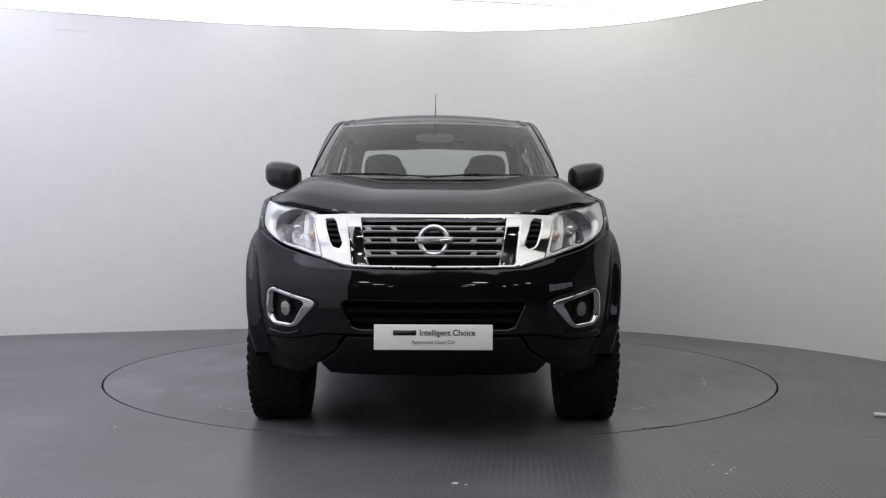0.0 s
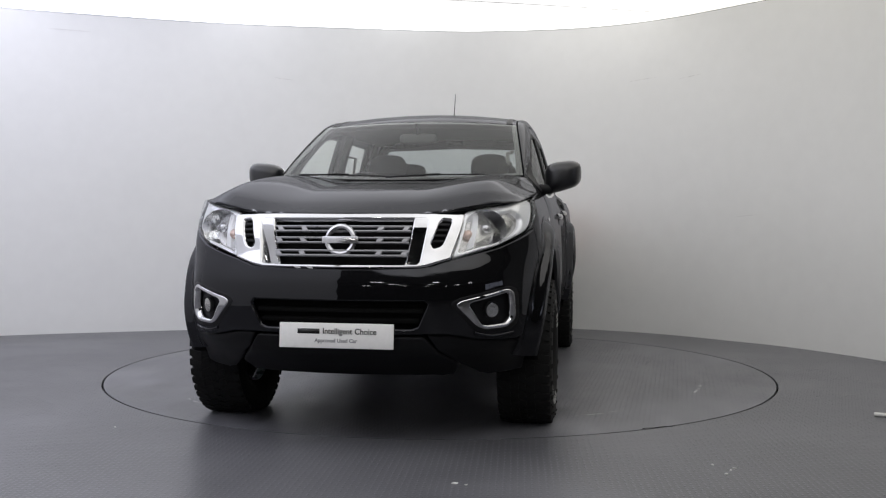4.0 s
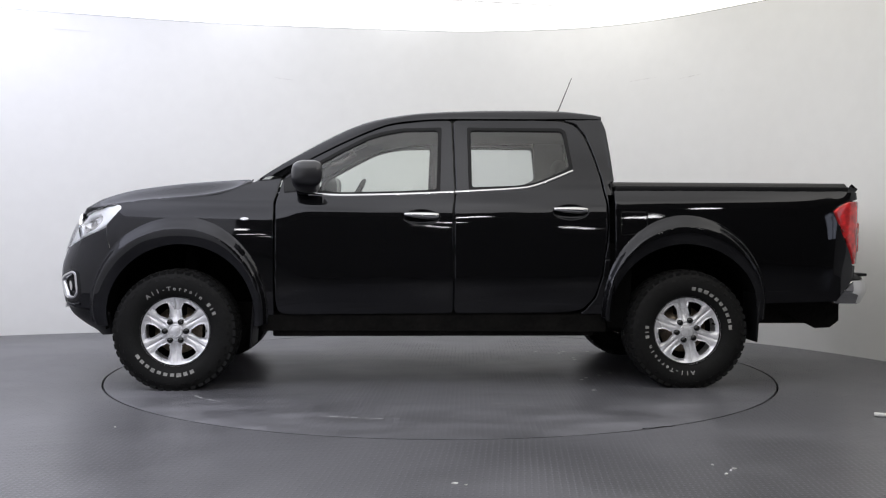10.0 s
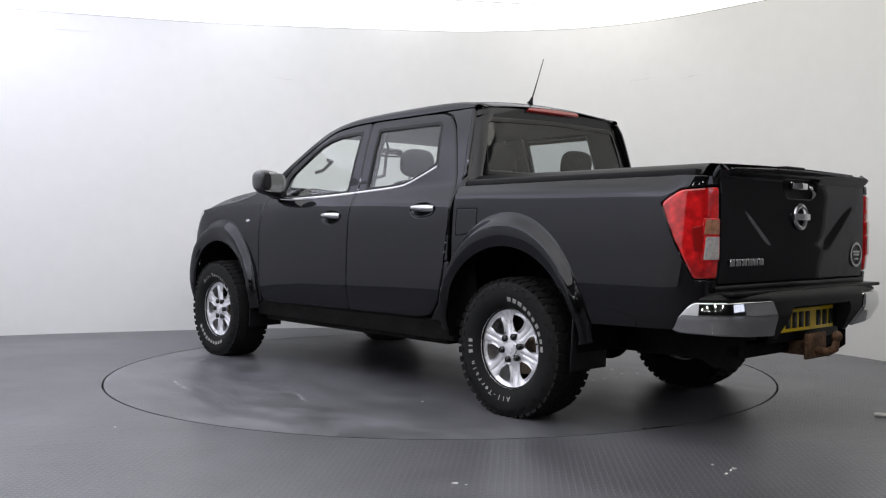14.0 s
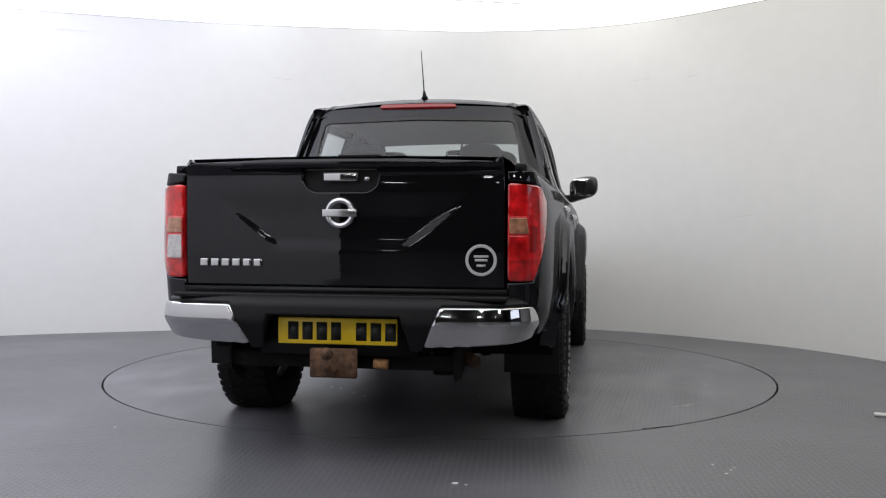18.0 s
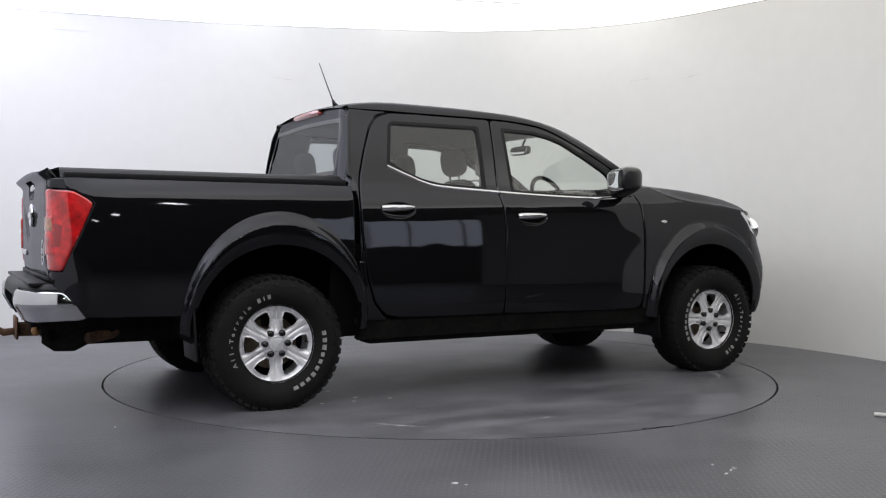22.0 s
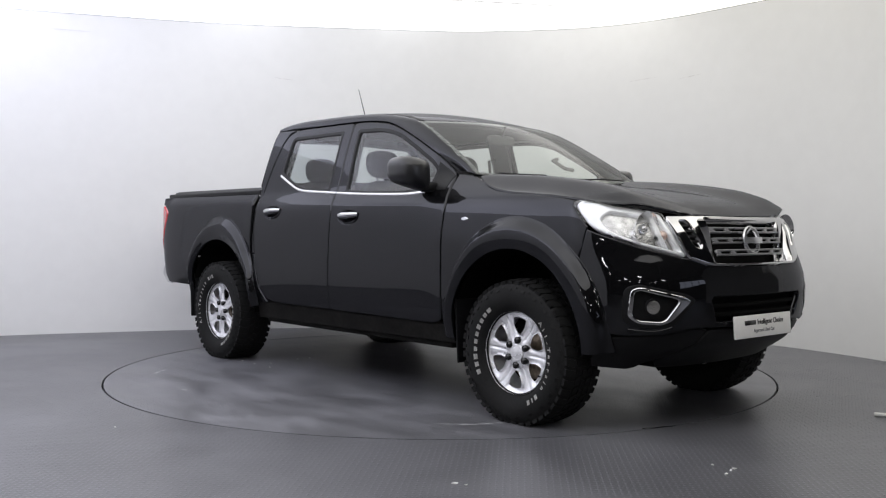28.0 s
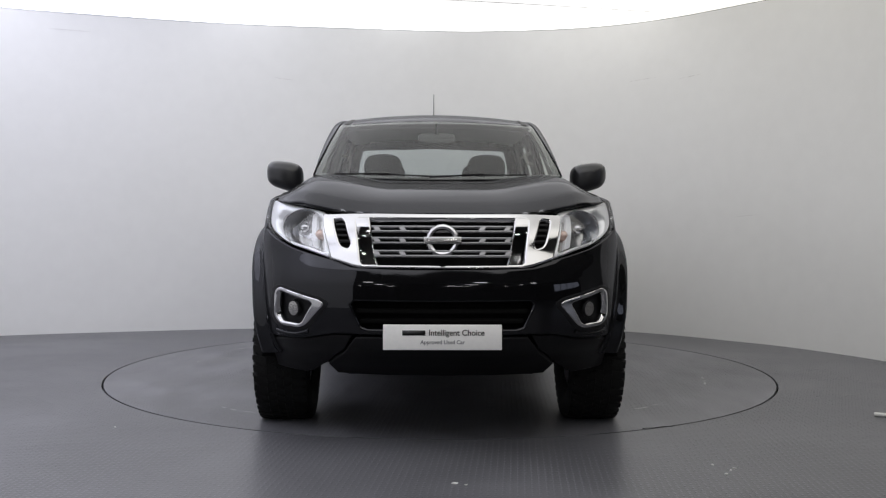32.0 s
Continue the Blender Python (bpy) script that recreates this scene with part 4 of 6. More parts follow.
bumper = panel("front_bumper", outline, wrap_map(), PAINT, truck, holes=[intake, fog, [(-u, v) for u, v in fog]], grid=0.022, thick=0.03)
low2 = [(s_y(0.0, 0.5), 0.505), (s_y(0.385, 0.5), 0.505), (s_y(0.44, 0.43), 0.43), (s_y(0.53, 0.37), 0.36), (s_y(0.50, 0.33), 0.305), (s_y(0.0, 0.33), 0.298)]
panel("lower_valance", low2 + [(-u, v) for u, v in reversed(low2[1:-1])], wrap_map(-0.006), BLACK_PLASTIC, bumper, thick=0.04)
for m in (1, -1):
    spat = [(s_x(2.0, 0.44), 0.46), (s_x(2.09, 0.475), 0.475), (s_x(2.2, 0.485), 0.482), (s_y(0.62, 0.49), 0.487), (s_y(0.50, 0.52), 0.512), (s_y(0.40, 0.52), 0.512), (s_y(0.44, 0.44), 0.44), (s_y(0.53, 0.37), 0.365),
            (s_y(0.62, 0.33), 0.312), (s_x(2.1, 0.33), 0.305), (s_x(1.985, 0.335), 0.325)]
    panel("lower_corner", [(m * u, v) for u, v in spat], wrap_map(-0.014), BLACK_PLASTIC, bumper, thick=0.03)
panel("intake_back", inset(intake, -0.02), wrap_map(-0.05), MATT_BLACK, bumper, thick=0.004, grid=0.06)
for z in (0.575, 0.62):
    a = s_y(0.385 if z > 0.6 else 0.365, z)
    panel("intake_slat", [(-a, z - 0.009), (a, z - 0.009), (a, z + 0.009), (-a, z + 0.009)], wrap_map(-0.02), MATT_BLACK, bumper, gap=0.0, thick=0.03, edge=0.004)
for m in (1, -1):
    f2 = [(m * u, v) for u, v in fog]
    # shade of the sloped recess, laid on the bumper as a black sheet
    recess_line = rounded([(m * u, v) for u, v in sy([(0.782, 0.712), (0.742, 0.733), (0.54, 0.682), (0.495, 0.655), (0.592, 0.538), (0.64, 0.519), (0.742, 0.526), (0.784, 0.565)])], 0.03)
    panel("fog_lamp_recess_shade", recess_line, wrap_map(0.0025), BLACK_PLASTIC, bumper, holes=[f2], gap=0.0, thick=0.006, edge=0.004, grid=0.02, label="black sheet standing in for the shaded recess round the fog lamp")
    ribbon([(m * u, v) for u, v in sy([(0.60, 0.524), (0.65, 0.508), (0.70, 0.506), (0.76, 0.515)])], wrap_map(0.0), 0.018, 0.008, "bumper_lip", PAINT, bumper)
    panel("fog_lamp_surround", inset(f2, -0.004), wrap_map(0.006), CHROME, bumper, holes=[rounded([(m * u, v) for u, v in sy([(0.753, 0.692), (0.735, 0.702), (0.592, 0.661), (0.578, 0.648), (0.628, 0.562), (0.65, 0.551), (0.735, 0.558), (0.757, 0.585)])], 0.015)],
          gap=0.0, thick=0.03, edge=0.006, grid=0.02, label="chrome fog lamp surround")
    panel("fog_lamp_pocket", inset(f2, -0.01), wrap_map(-0.035), BLACK_PLASTIC, bumper, gap=0.0, thick=0.004)
    cs = s_y(0.685, 0.62)
    circ = [(m * cs + 0.04 * math.cos(2 * math.pi * i / 24), 0.622 + 0.04 * math.sin(2 * math.pi * i / 24)) for i in range(24)]
    panel("fog_lamp", circ, wrap_map(-0.012), BLACK_PLASTIC, bumper, holes=[inset(circ, 0.007)], gap=0.0, thick=0.02, edge=0.002, grid=0.02)
    panel("fog_lamp_lens", inset(circ, 0.005), wrap_map(-0.016), FOG_LENS, bumper, gap=0.0, thick=0.01, edge=0.004, grid=0.012)

# ---------------------------------------------------------------- roof, pillars and screens
RAIL_A = [(0.955, 1.307), (0.88, 1.356), (0.81, 1.402), (0.60, 1.512), (0.46, 1.577), (0.36, 1.619), (0.25, 1.652), (0.07, 1.674), (-0.11, 1.682), (-0.4, 1.685), (-0.68, 1.687), (-0.83, 1.69), (-0.96, 1.69), (-1.07, 1.69)]
RAIL_B = [(1.09, 0.72, 1.293), (1.0, 0.706, 1.354), (0.90, 0.69, 1.415), (0.72, 0.662, 1.518), (0.58, 0.64, 1.593), (0.46, 0.625, 1.645), (0.30, 0.613, 1.686), (0.1, 0.608, 1.715), (-0.2, 0.606, 1.733),
          (-0.5, 0.606, 1.74), (-0.8, 0.605, 1.74), (-1.0, 0.598, 1.723), (-1.08, 0.587, 1.70)]
rail_a = spline([tuple(body(s_x(x, z), z)) for x, z in RAIL_A], 0.045)
rail_b = spline(RAIL_B, 0.045)


def along(line, t):
    k = t * (len(line) - 1)
    i = min(int(k), len(line) - 2)
    return line[i].lerp(line[i + 1], k - i)


N = 60
for m in (1, -1):
    rows = []
    for i in range(N + 1):
        a, b = along(rail_a, i / N), along(rail_b, i / N)
        w = smooth(0.25, 0.5, i / N)
        c = (a + b) / 2 + Vector((0.004, 0.012 + 0.012 * w, 0.012 + 0.014 * w))
        row = [a + Vector((0, -0.02, -0.01))] + [a * (1 - t) ** 2 + c * 2 * t * (1 - t) + b * t * t for t in (k / 6 for k in range(7))] + [b + Vector((-0.004, -0.006, -0.012))]
        rows.append([(q.x, m * q.y, q.z) for q in row])
    bm = loft(rows)
    bmesh.ops.recalc_face_normals(bm, faces=bm.faces)
    sharp(part("roof_rail_and_pillar", bm, PAINT, truck), 50)


def edge_at(x):
    for p, q in zip(rail_b, rail_b[1:]):
        if p.x >= x >= q.x:
            return p.lerp(q, (p.x - x) / max(1e-9, p.x - q.x))
    return rail_b[-1] if x < 0 else rail_b[0]


def roof_at(u, v):
    """v from 0 at the screen to 1 at the rear, u from -1 to 1."""
    e = edge_at(0.45 - 1.53 * v)
    c = 1 - u * u
    return Vector((e.x + 0.07 * c * (1 - smooth(0, 0.5, v)) - 0.015 * c * smooth(0.8, 1, v), e.y * 0.985 * u, e.z + (0.021 + 0.026 * smooth(0.0, 0.35, v)) * c ** 0.9 * (1 - 0.35 * smooth(0.85, 1.0, v)) - 0.002))


bm = loft([[roof_at(-1 + 2 * i / 32, j / 40) for i in range(33)] for j in range(41)])
bmesh.ops.recalc_face_normals(bm, faces=bm.faces)
roof = part("roof", bm, PAINT, truck)
for m in (1, -1):
    rows = [[roof_at(m * (0.90 + 0.03 * k), j / 40) + Vector((0, 0, 0.001 + (0.004 if k == 1 else 0.0))) for k in range(3)] for j in range(41)]
    bm = loft(rows)
    bmesh.ops.recalc_face_normals(bm, faces=bm.faces)
    part("roof_drip_strip", bm, BLACK_PLASTIC, roof)


def screen_at(u, v):
    """The windscreen: v from 0 at the cowl to 1 at the roof."""
    e = edge_at(1.09 - 0.63 * v)
    c = 1 - u * u
    return Vector((e.x + (0.14 - 0.07 * v) * c, e.y * 0.985 * u, e.z + (-0.03 + 0.05 * v) * c + 0.012 * math.sin(math.pi * v) * c))


bm = loft([[screen_at(-1 + 2 * i / 24, j / 16) for i in range(25)] for j in range(17)])
bmesh.ops.recalc_face_normals(bm, faces=bm.faces)
screen = part("windscreen", bm, GLASS, truck, "clear raked windscreen")
screen.visible_shadow = False
for u0, u1, v0, v1 in ((-1, 1, -0.02, 0.035), (-1, 1, 0.95, 1.0), (-1, -0.955, 0.0, 1.0), (0.955, 1, 0.0, 1.0)):
    bm = loft([[screen_at(u0 + (u1 - u0) * i / 20, v0 + (v1 - v0) * j / 12) - Vector((0.003, 0, 0.003)) for i in range(21)] for j in range(13)])
    part("screen_border", bm, GLOSS_BLACK, screen)
# cowl, wipers
bm = loft([[hood(1.27 - 0.13 * (y / 0.72) ** 2 - 0.01, y) + Vector((0, 0, -0.02)), hood(1.2 - 0.14 * (y / 0.72) ** 2, y) + Vector((-0.0, 0, -0.008)), screen_at(y / 0.72, 0.0) + Vector((-0.01, 0, 0.0))] for y in (-0.72 + 0.06 * i for i in range(25))])
bmesh.ops.recalc_face_normals(bm, faces=bm.faces)
part("cowl", bm, BLACK_PLASTIC, truck)
for y0, y1 in ((0.5, -0.05), (-0.02, -0.58)):
    pts = [screen_at((y0 + (y1 - y0) * i / 8) / 0.7, 0.012 + 0.012 * math.sin(math.pi * i / 8)) + Vector((0.012, 0, 0.010)) for i in range(9)]
    w = part("wiper", tube(pts, 0.0045, 6), BLACK_PLASTIC, truck)
    part("wiper_arm", tube([screen_at(y1 / 0.7, 0.0) + Vector((0.03, 0, 0.01)), screen_at((y0 * 0.55 + y1 * 0.45) / 0.7, 0.022) + Vector((0.02, 0, 0.016))], 0.0055, 6), BLACK_PLASTIC, w)


def cab_back(y, z):
    a = abs(y) - (0.80 - 0.31 * (z - 1.21))
    return Vector((-1.158 + 0.085 * (z - 1.25) / 0.45 + 0.05 * smooth(-0.13, 0.0, a) ** 1.5, y, z))


half = [(0.0, 1.20), (0.775, 1.20), (0.752, 1.33), (0.72, 1.46), (0.682, 1.60), (0.665, 1.66), (0.61, 1.70), (0.3, 1.722), (0.0, 1.728)]
hole = [(0.0, 1.30), (0.615, 1.305), (0.635, 1.33), (0.612, 1.52), (0.585, 1.615), (0.55, 1.632), (0.0, 1.648)]
both = lambda h: h + [(-u, v) for u, v in reversed(h[1:-1])]
back = panel("cab_back", both(half), cab_back, PAINT, truck, holes=[both(hole)], flip=-1)
g = panel("rear_window", inset(both(hole), -0.003), lambda y, z: cab_back(y, z) + Vector((0.004, 0, 0)), GLASS_BACK, back, grid=0.08, gap=0.0, thick=0.002, drop=0.0, flip=-1, label="rear window with the cabin's dimness put into its tint")
g.visible_shadow = False
panel("rear_window_border", inset(both(hole), -0.01), lambda y, z: cab_back(y, z) + Vector((-0.002, 0, 0)), GLOSS_BLACK, back, holes=[inset(both(hole), 0.02)], gap=0.0, thick=0.004, flip=-1)
for m in (1, -1):
    rows = []
    for i in range(25):
        z = 1.2 + 0.49 * i / 24
        a = body(s_x(float(np.interp(z, [1.2, 1.255, 1.29, 1.45, 1.62, 1.69], [-1.068, -1.082, -1.11, -1.096, -1.076, -1.052])), z), z, 0.0015)
        b = cab_back(float(np.interp(z, [1.2, 1.33, 1.46, 1.60, 1.66, 1.70], [0.745, 0.722, 0.69, 0.652, 0.635, 0.58])), z) + Vector((-0.0015, 0, 0))
        c = Vector((b.x + 0.006, a.y - 0.002, z))
        rows.append([(q.x, m * q.y, q.z) for q in (a * (1 - t) ** 2 + c * 2 * t * (1 - t) + b * t * t for t in (k / 8 for k in range(9)))])
    bm = loft(rows)
    bmesh.ops.recalc_face_normals(bm, faces=bm.faces)
    part("cab_corner_post", bm, PAINT, back)
lampbar = [(0.235, 1.703), (0.222, 1.727), (-0.222, 1.727), (-0.235, 1.703)]
panel("brake_light", rounded(lampbar, 0.012), lambda y, z: Vector((-1.086 - 0.014 * (1 - (y / 0.3) ** 2) + 0.3 * (z - 1.72), y, z)), DARK_RED, truck, gap=0.0, thick=0.05, grid=0.02, flip=-1, label="red high brake light bar")
# aerial
ant = part("aerial", tube([(-0.885, 0.0, 1.785), (-0.895, 0.0, 1.80), (-0.905, 0.0, 1.825)], [0.022, 0.013, 0.007], 12), BLACK_PLASTIC, truck, "thin black whip aerial")
part("whip", tube([(-0.905, 0.0, 1.82), (-0.95, 0.0, 1.93), (-1.0, 0.0, 2.055)], [0.0042, 0.0032, 0.0022], 6), BLACK_PLASTIC, ant)

# ---------------------------------------------------------------- front: lamps and grille
HEAD = [(s_y(0.545, 1.06), 1.067), (s_y(0.50, 0.86), 0.852), (s_y(0.60, 0.88), 0.883), (s_y(0.70, 0.91), 0.912), (s_x(2.12, 0.94), 0.947), (s_x(2.04, 0.97), 0.977), (s_x(1.995, 1.0), 1.005), (s_x(1.905, 1.095), 1.103),
        (s_x(1.93, 1.122), 1.13), (s_x(2.02, 1.108), 1.118), (s_y(0.74, 1.09), 1.104), (s_y(0.65, 1.075), 1.087)]
PALE_AMBER = material("pale_amber_reflector", (0.7, 0.5, 0.42), 0.25, 0.3, grain=0.2, grain_scale=60)
WHITE_TRIM = material("pale_lamp_trim", (0.86, 0.86, 0.88), 0.25, 0.1)
LAMP_RIM = material("bright_lamp_rim", (0.95, 0.95, 0.96), 0.3, 0.45)
LAMP_BACK = material("lamp_reflector", (0.85, 0.85, 0.86), 0.1, 1.0, bump=0.8, bump_scale=55)
LAMP_INNER = material("silver_lamp_inside", (0.55, 0.54, 0.53), 0.16, 0.85, grain=0.3, grain_scale=40, bump=0.8, bump_scale=70)
for m in (1, -1):
    sm = side_map(m)
    outline = rounded(HEAD, 0.02)
    lamp = panel("headlamp", outline, side_map(m, -0.055), LAMP_INNER, truck, gap=0.0, thick=0.01, label="clear headlamp with silver reflector")
    inner_line = rounded([(s_y(0.562, 1.04), 1.043), (s_y(0.522, 0.875), 0.873), (s_y(0.60, 0.90), 0.900), (s_y(0.70, 0.93), 0.927), (s_x(2.13, 0.945), 0.957), (s_x(2.07, 0.99), 0.995), (s_x(2.035, 1.04), 1.04), (s_x(2.07, 1.075), 1.073), (s_y(0.74, 1.065), 1.066), (s_y(0.65, 1.055), 1.056)], 0.03)
    panel("lamp_rim", inset(outline, 0.004), (lambda s, z, m=m: (lambda p: Vector((p.x, m * p.y, p.z)))(body(s, z, -0.006 - 0.07 * max(0.0, z - 0.88)))), LAMP_RIM, lamp, holes=[inner_line], gap=0.0, thick=0.045, edge=0.009, drop=0.009, grid=0.02, label="pale inner rim of the lamp")
    ln = panel("lamp_lens", outline, side_map(m, 0.003), LENS, lamp, gap=0.001, thick=0.012, edge=0.008, drop=0.004, grid=0.03)
    ln.visible_shadow = False
    c = body(s_y(0.675, 0.98), 0.985, -0.06)
    rows = []
    for i in range(9):
        r = 0.012 + 0.084 * i / 8
        d = 0.06 * (i / 8) ** 2
        rows.append([(c.x - 0.012 + d, m * c.y + r * math.cos(a) * 1.0, c.z + r * 0.92 * math.sin(a)) for a in (2 * math.pi * k / 28 for k in range(28))])
    part("reflector", loft(rows, True), LAMP_BACK, lamp, "bright ribbed reflector bowl")
    bulb = bmesh.new()
    bmesh.ops.create_uvsphere(bulb, u_segments=16, v_segments=10, radius=0.026, matrix=Matrix.Translation((c.x + 0.018, m * c.y, c.z)))
    part("bulb_cap", bulb, CHROME, lamp)
    bulb = bmesh.new()
    c2 = body(s_y(0.578, 0.95), 0.955, -0.045)
    bmesh.ops.create_uvsphere(bulb, u_segments=14, v_segments=8, radius=0.024, matrix=Matrix.Translation((c2.x, m * c2.y, c2.z)))
    part("indicator_bulb", bulb, PALE_AMBER, lamp, "pale amber indicator bulb")
    panel("lamp_divider", [(s_y(0.590, 1.045), 1.045), (s_y(0.572, 0.89), 0.892), (s_y(0.60, 0.90), 0.902), (s_y(0.613, 1.045), 1.045)], side_map(m, -0.026), WHITE_TRIM, lamp, gap=0.0, thick=0.03, edge=0.002)
    seal_a = [body(s, z, -0.004) for s, z in (HEAD[8], HEAD[9], HEAD[10], HEAD[11], HEAD[0])] + [body(s_y(y, 1.056), 1.055, 0.002) for y in (0.4, 0.2, 0.0)]
    seal_b = [hood(x, y) - Vector((0, 0, 0.012)) for x, y in ((1.955, 0.785), (2.035, 0.765), (2.11, 0.71), (2.18, 0.62), (2.23, 0.5), (2.265, 0.38), (2.282, 0.2), (2.287, 0.0))]
    bm = loft([[Vector((p.x, m * p.y, p.z)), Vector((q.x, m * q.y, q.z))] for p, q in zip([along(spline([tuple(v) for v in seal_a], 0.03), i / 25) for i in range(26)], [along(spline([tuple(v) for v in seal_b], 0.03), i / 25) for i in range(26)])])
    part("bonnet_seal", bm, BLACK_PLASTIC, lamp)

GR_OUT = [(0.0, 1.054), (0.3, 1.056), (0.50, 1.054), (0.54, 1.052), (0.495, 0.852), (0.45, 0.838), (0.40, 0.822), (0.36, 0.815), (0.0, 0.813)]
GR_IN = [(0.0, 1.03), (0.372, 1.03), (0.384, 1.02), (0.362, 0.84), (0.35, 0.829), (0.262, 0.826), (0.0, 0.824)]
VENT = [(0.488, 1.026), (0.45, 1.03), (0.436, 1.012), (0.408, 0.918), (0.418, 0.898), (0.448, 0.908), (0.46, 0.925)]
o = sy(GR_OUT)
o = both(o)
i_ = both(sy(GR_IN))
vent = rounded(sy(VENT), 0.01)
grille = panel("grille", o, wrap_map(0.012), CHROME, truck, holes=[i_, vent, [(-u, v) for u, v in vent]], grid=0.02, thick=0.05, label="wide grille in a bright chrome surround")
panel("grille_back", inset(i_, -0.02), wrap_map(-0.085), MATT_BLACK, grille, grid=0.05, thick=0.01)
for m in (1, -1):
    bl = [(m * u, v) for u, v in sy([(0.392, 1.036), (0.327, 1.036), (0.303, 0.85), (0.293, 0.822), (0.37, 0.818)])]
    panel("chrome_blade", bl, lambda s, z: body(s, z, -0.042 + 0.27 * (z - 0.83)), CHROME, grille, gap=0.0, thick=0.03, grid=0.02, label="mirror chrome blade")
    panel("vent_back", inset([(m * u, v) for u, v in vent], -0.01), wrap_map(-0.02), MATT_BLACK, grille, gap=0.0, thick=0.004)
    for z in (0.93, 0.955, 0.98, 1.005):
        q = 0.43 + 0.2 * (z - 0.945)
        panel("vent_slat", [(m * u, v) for u, v in sy([(q - 0.012, z - 0.005), (q + 0.04, z - 0.005), (q + 0.04, z + 0.005), (q - 0.012, z + 0.005)])], wrap_map(0.0), BLACK_PLASTIC, grille, gap=0.0, thick=0.02, edge=0.002)
# three twin bars with slanted bridges
for z in (0.986, 0.934, 0.877):
    for h in (0.0105, -0.0105):
        a = s_y(0.322 - 0.12 * (1.02 - z - h), z + h)
        panel("grille_slat", [(-a, z + h - 0.0036), (a, z + h - 0.0036), (a, z + h + 0.0036), (-a, z + h + 0.0036)], wrap_map(0.0 if h > 0 else -0.004), SLAT, grille, gap=0.0, thick=0.012, edge=0.003)
    for m in (1, -1):
        for u in (0.185, 0.3):
            q = [(u - 0.014, z + 0.010), (u + 0.012, z + 0.010), (u, z - 0.010), (u - 0.026, z - 0.010)]
            panel("slat_bridge", [(m * s_y(x, v), v) for x, v in q], wrap_map(-0.002), SLAT, grille, gap=0.0, thick=0.012, edge=0.003)


def badge(x, z, r, tilt, facing, parent):
    """A round chrome ring with a bar across, as a plain shape."""
    bm = bmesh.new()
    rows = []
    for i in range(40):
        a = 2 * math.pi * i / 40
        rows.append([Vector((0.011 * math.sin(b), (r + 0.013 * math.cos(b)) * math.cos(a), (r + 0.013 * math.cos(b)) * math.sin(a))) for b in (2 * math.pi * k / 8 for k in range(8))])
    vs = [[bm.verts.new(q) for q in row] for row in rows]
    for i in range(40):
        for k in range(8):
            bm.faces.new((vs[i][k], vs[(i + 1) % 40][k], vs[(i + 1) % 40][(k + 1) % 8], vs[i][(k + 1) % 8]))
    box_mesh(bm, -0.006, 0.014, -r - 0.022, r + 0.022, -0.016, 0.016, 0.004)
    bmesh.ops.recalc_face_normals(bm, faces=bm.faces)
    ob = sharp(part("badge", bm, SATIN, parent, "round chrome badge with a bar across"))
    ob.matrix_basis = pose(x, 0, z, 0, tilt, 0 if facing > 0 else 180)
    return ob


b1 = badge(2.362, 0.932, 0.062, -8, 1, grille)
# front plate
plate = part("front_plate", box(-0.006, 0.006, -0.26, 0.26, -0.0555, 0.0555, 0.003), WHITE_PLATE, truck, "white plate with two lines of black print")
plate.matrix_basis = pose(2.433, 0.0, 0.51, 0, -4, 0)


def text(name, words, size, mat, parent, m, label="", width=None):
    cu = bpy.data.curves.new(name, "FONT")
    cu.body, cu.size, cu.extrude, cu.align_x, cu.align_y = words, size, 0.0006, "CENTER", "CENTER"
    cu.offset = 0.0005
    tmp = new(name, cu)
    dg = bpy.context.evaluated_depsgraph_get()
    me = bpy.data.meshes.new_from_object(tmp.evaluated_get(dg))
    bpy.data.objects.remove(tmp)
    if width:
        xs = [v.co.x for v in me.vertices]
        k = width / (max(xs) - min(xs))
        mx = (max(xs) + min(xs)) / 2
        for v in me.vertices:
            v.co.x = (v.co.x - mx) * k
    me.materials.clear()
    me.materials.append(mat)
    ob = new(name, me)
    ob.parent, ob.matrix_basis = parent, m
    return tagged(ob, label)


FACE = Matrix(((0, 0, 1, 0), (1, 0, 0, 0), (0, 1, 0, 0), (0, 0, 0, 1)))
text("lettering", "Intelligent Choice", 0.036, INK, plate, Matrix.Translation((0.0068, 0.062, 0.019)) @ FACE, "black print", 0.243)
part("brand_bar", box(0.0062, 0.0072, -0.176, -0.075, 0.008, 0.03), INK, plate)
text("lettering", "Approved Used Car", 0.024, GREY_INK, plate, Matrix.Translation((0.0068, 0.0, -0.022)) @ FACE, "grey print", 0.195)

# ---------------------------------------------------------------- rear: tailgate, bumper, load cover
def tailgate_at(s, z):
    p = body(s, z)
    y = abs(p.y)
    lim = 0.13 + (z - 0.91) * 1.35
    d = smooth(lim + 0.19, lim + 0.11, y) * smooth(0.88, 0.945, z) * smooth(1.16, 1.02, z)
    lip = 0.045 * smooth(1.21, 1.262, z) - 0.006 * smooth(1.262, 1.275, z)
    return Vector((p.x + 0.0095 * d - lip, p.y, z))


E0 = S_END - s_y(0.703, 0.9, True)


def rear_map(place):
    """Runs the rear plan across both sides: u is the distance from the middle, positive to the left."""
    return lambda u, z: (lambda p: Vector((p.x, -p.y if u < 0 else p.y, p.z)))(place(S_END - abs(u), z))


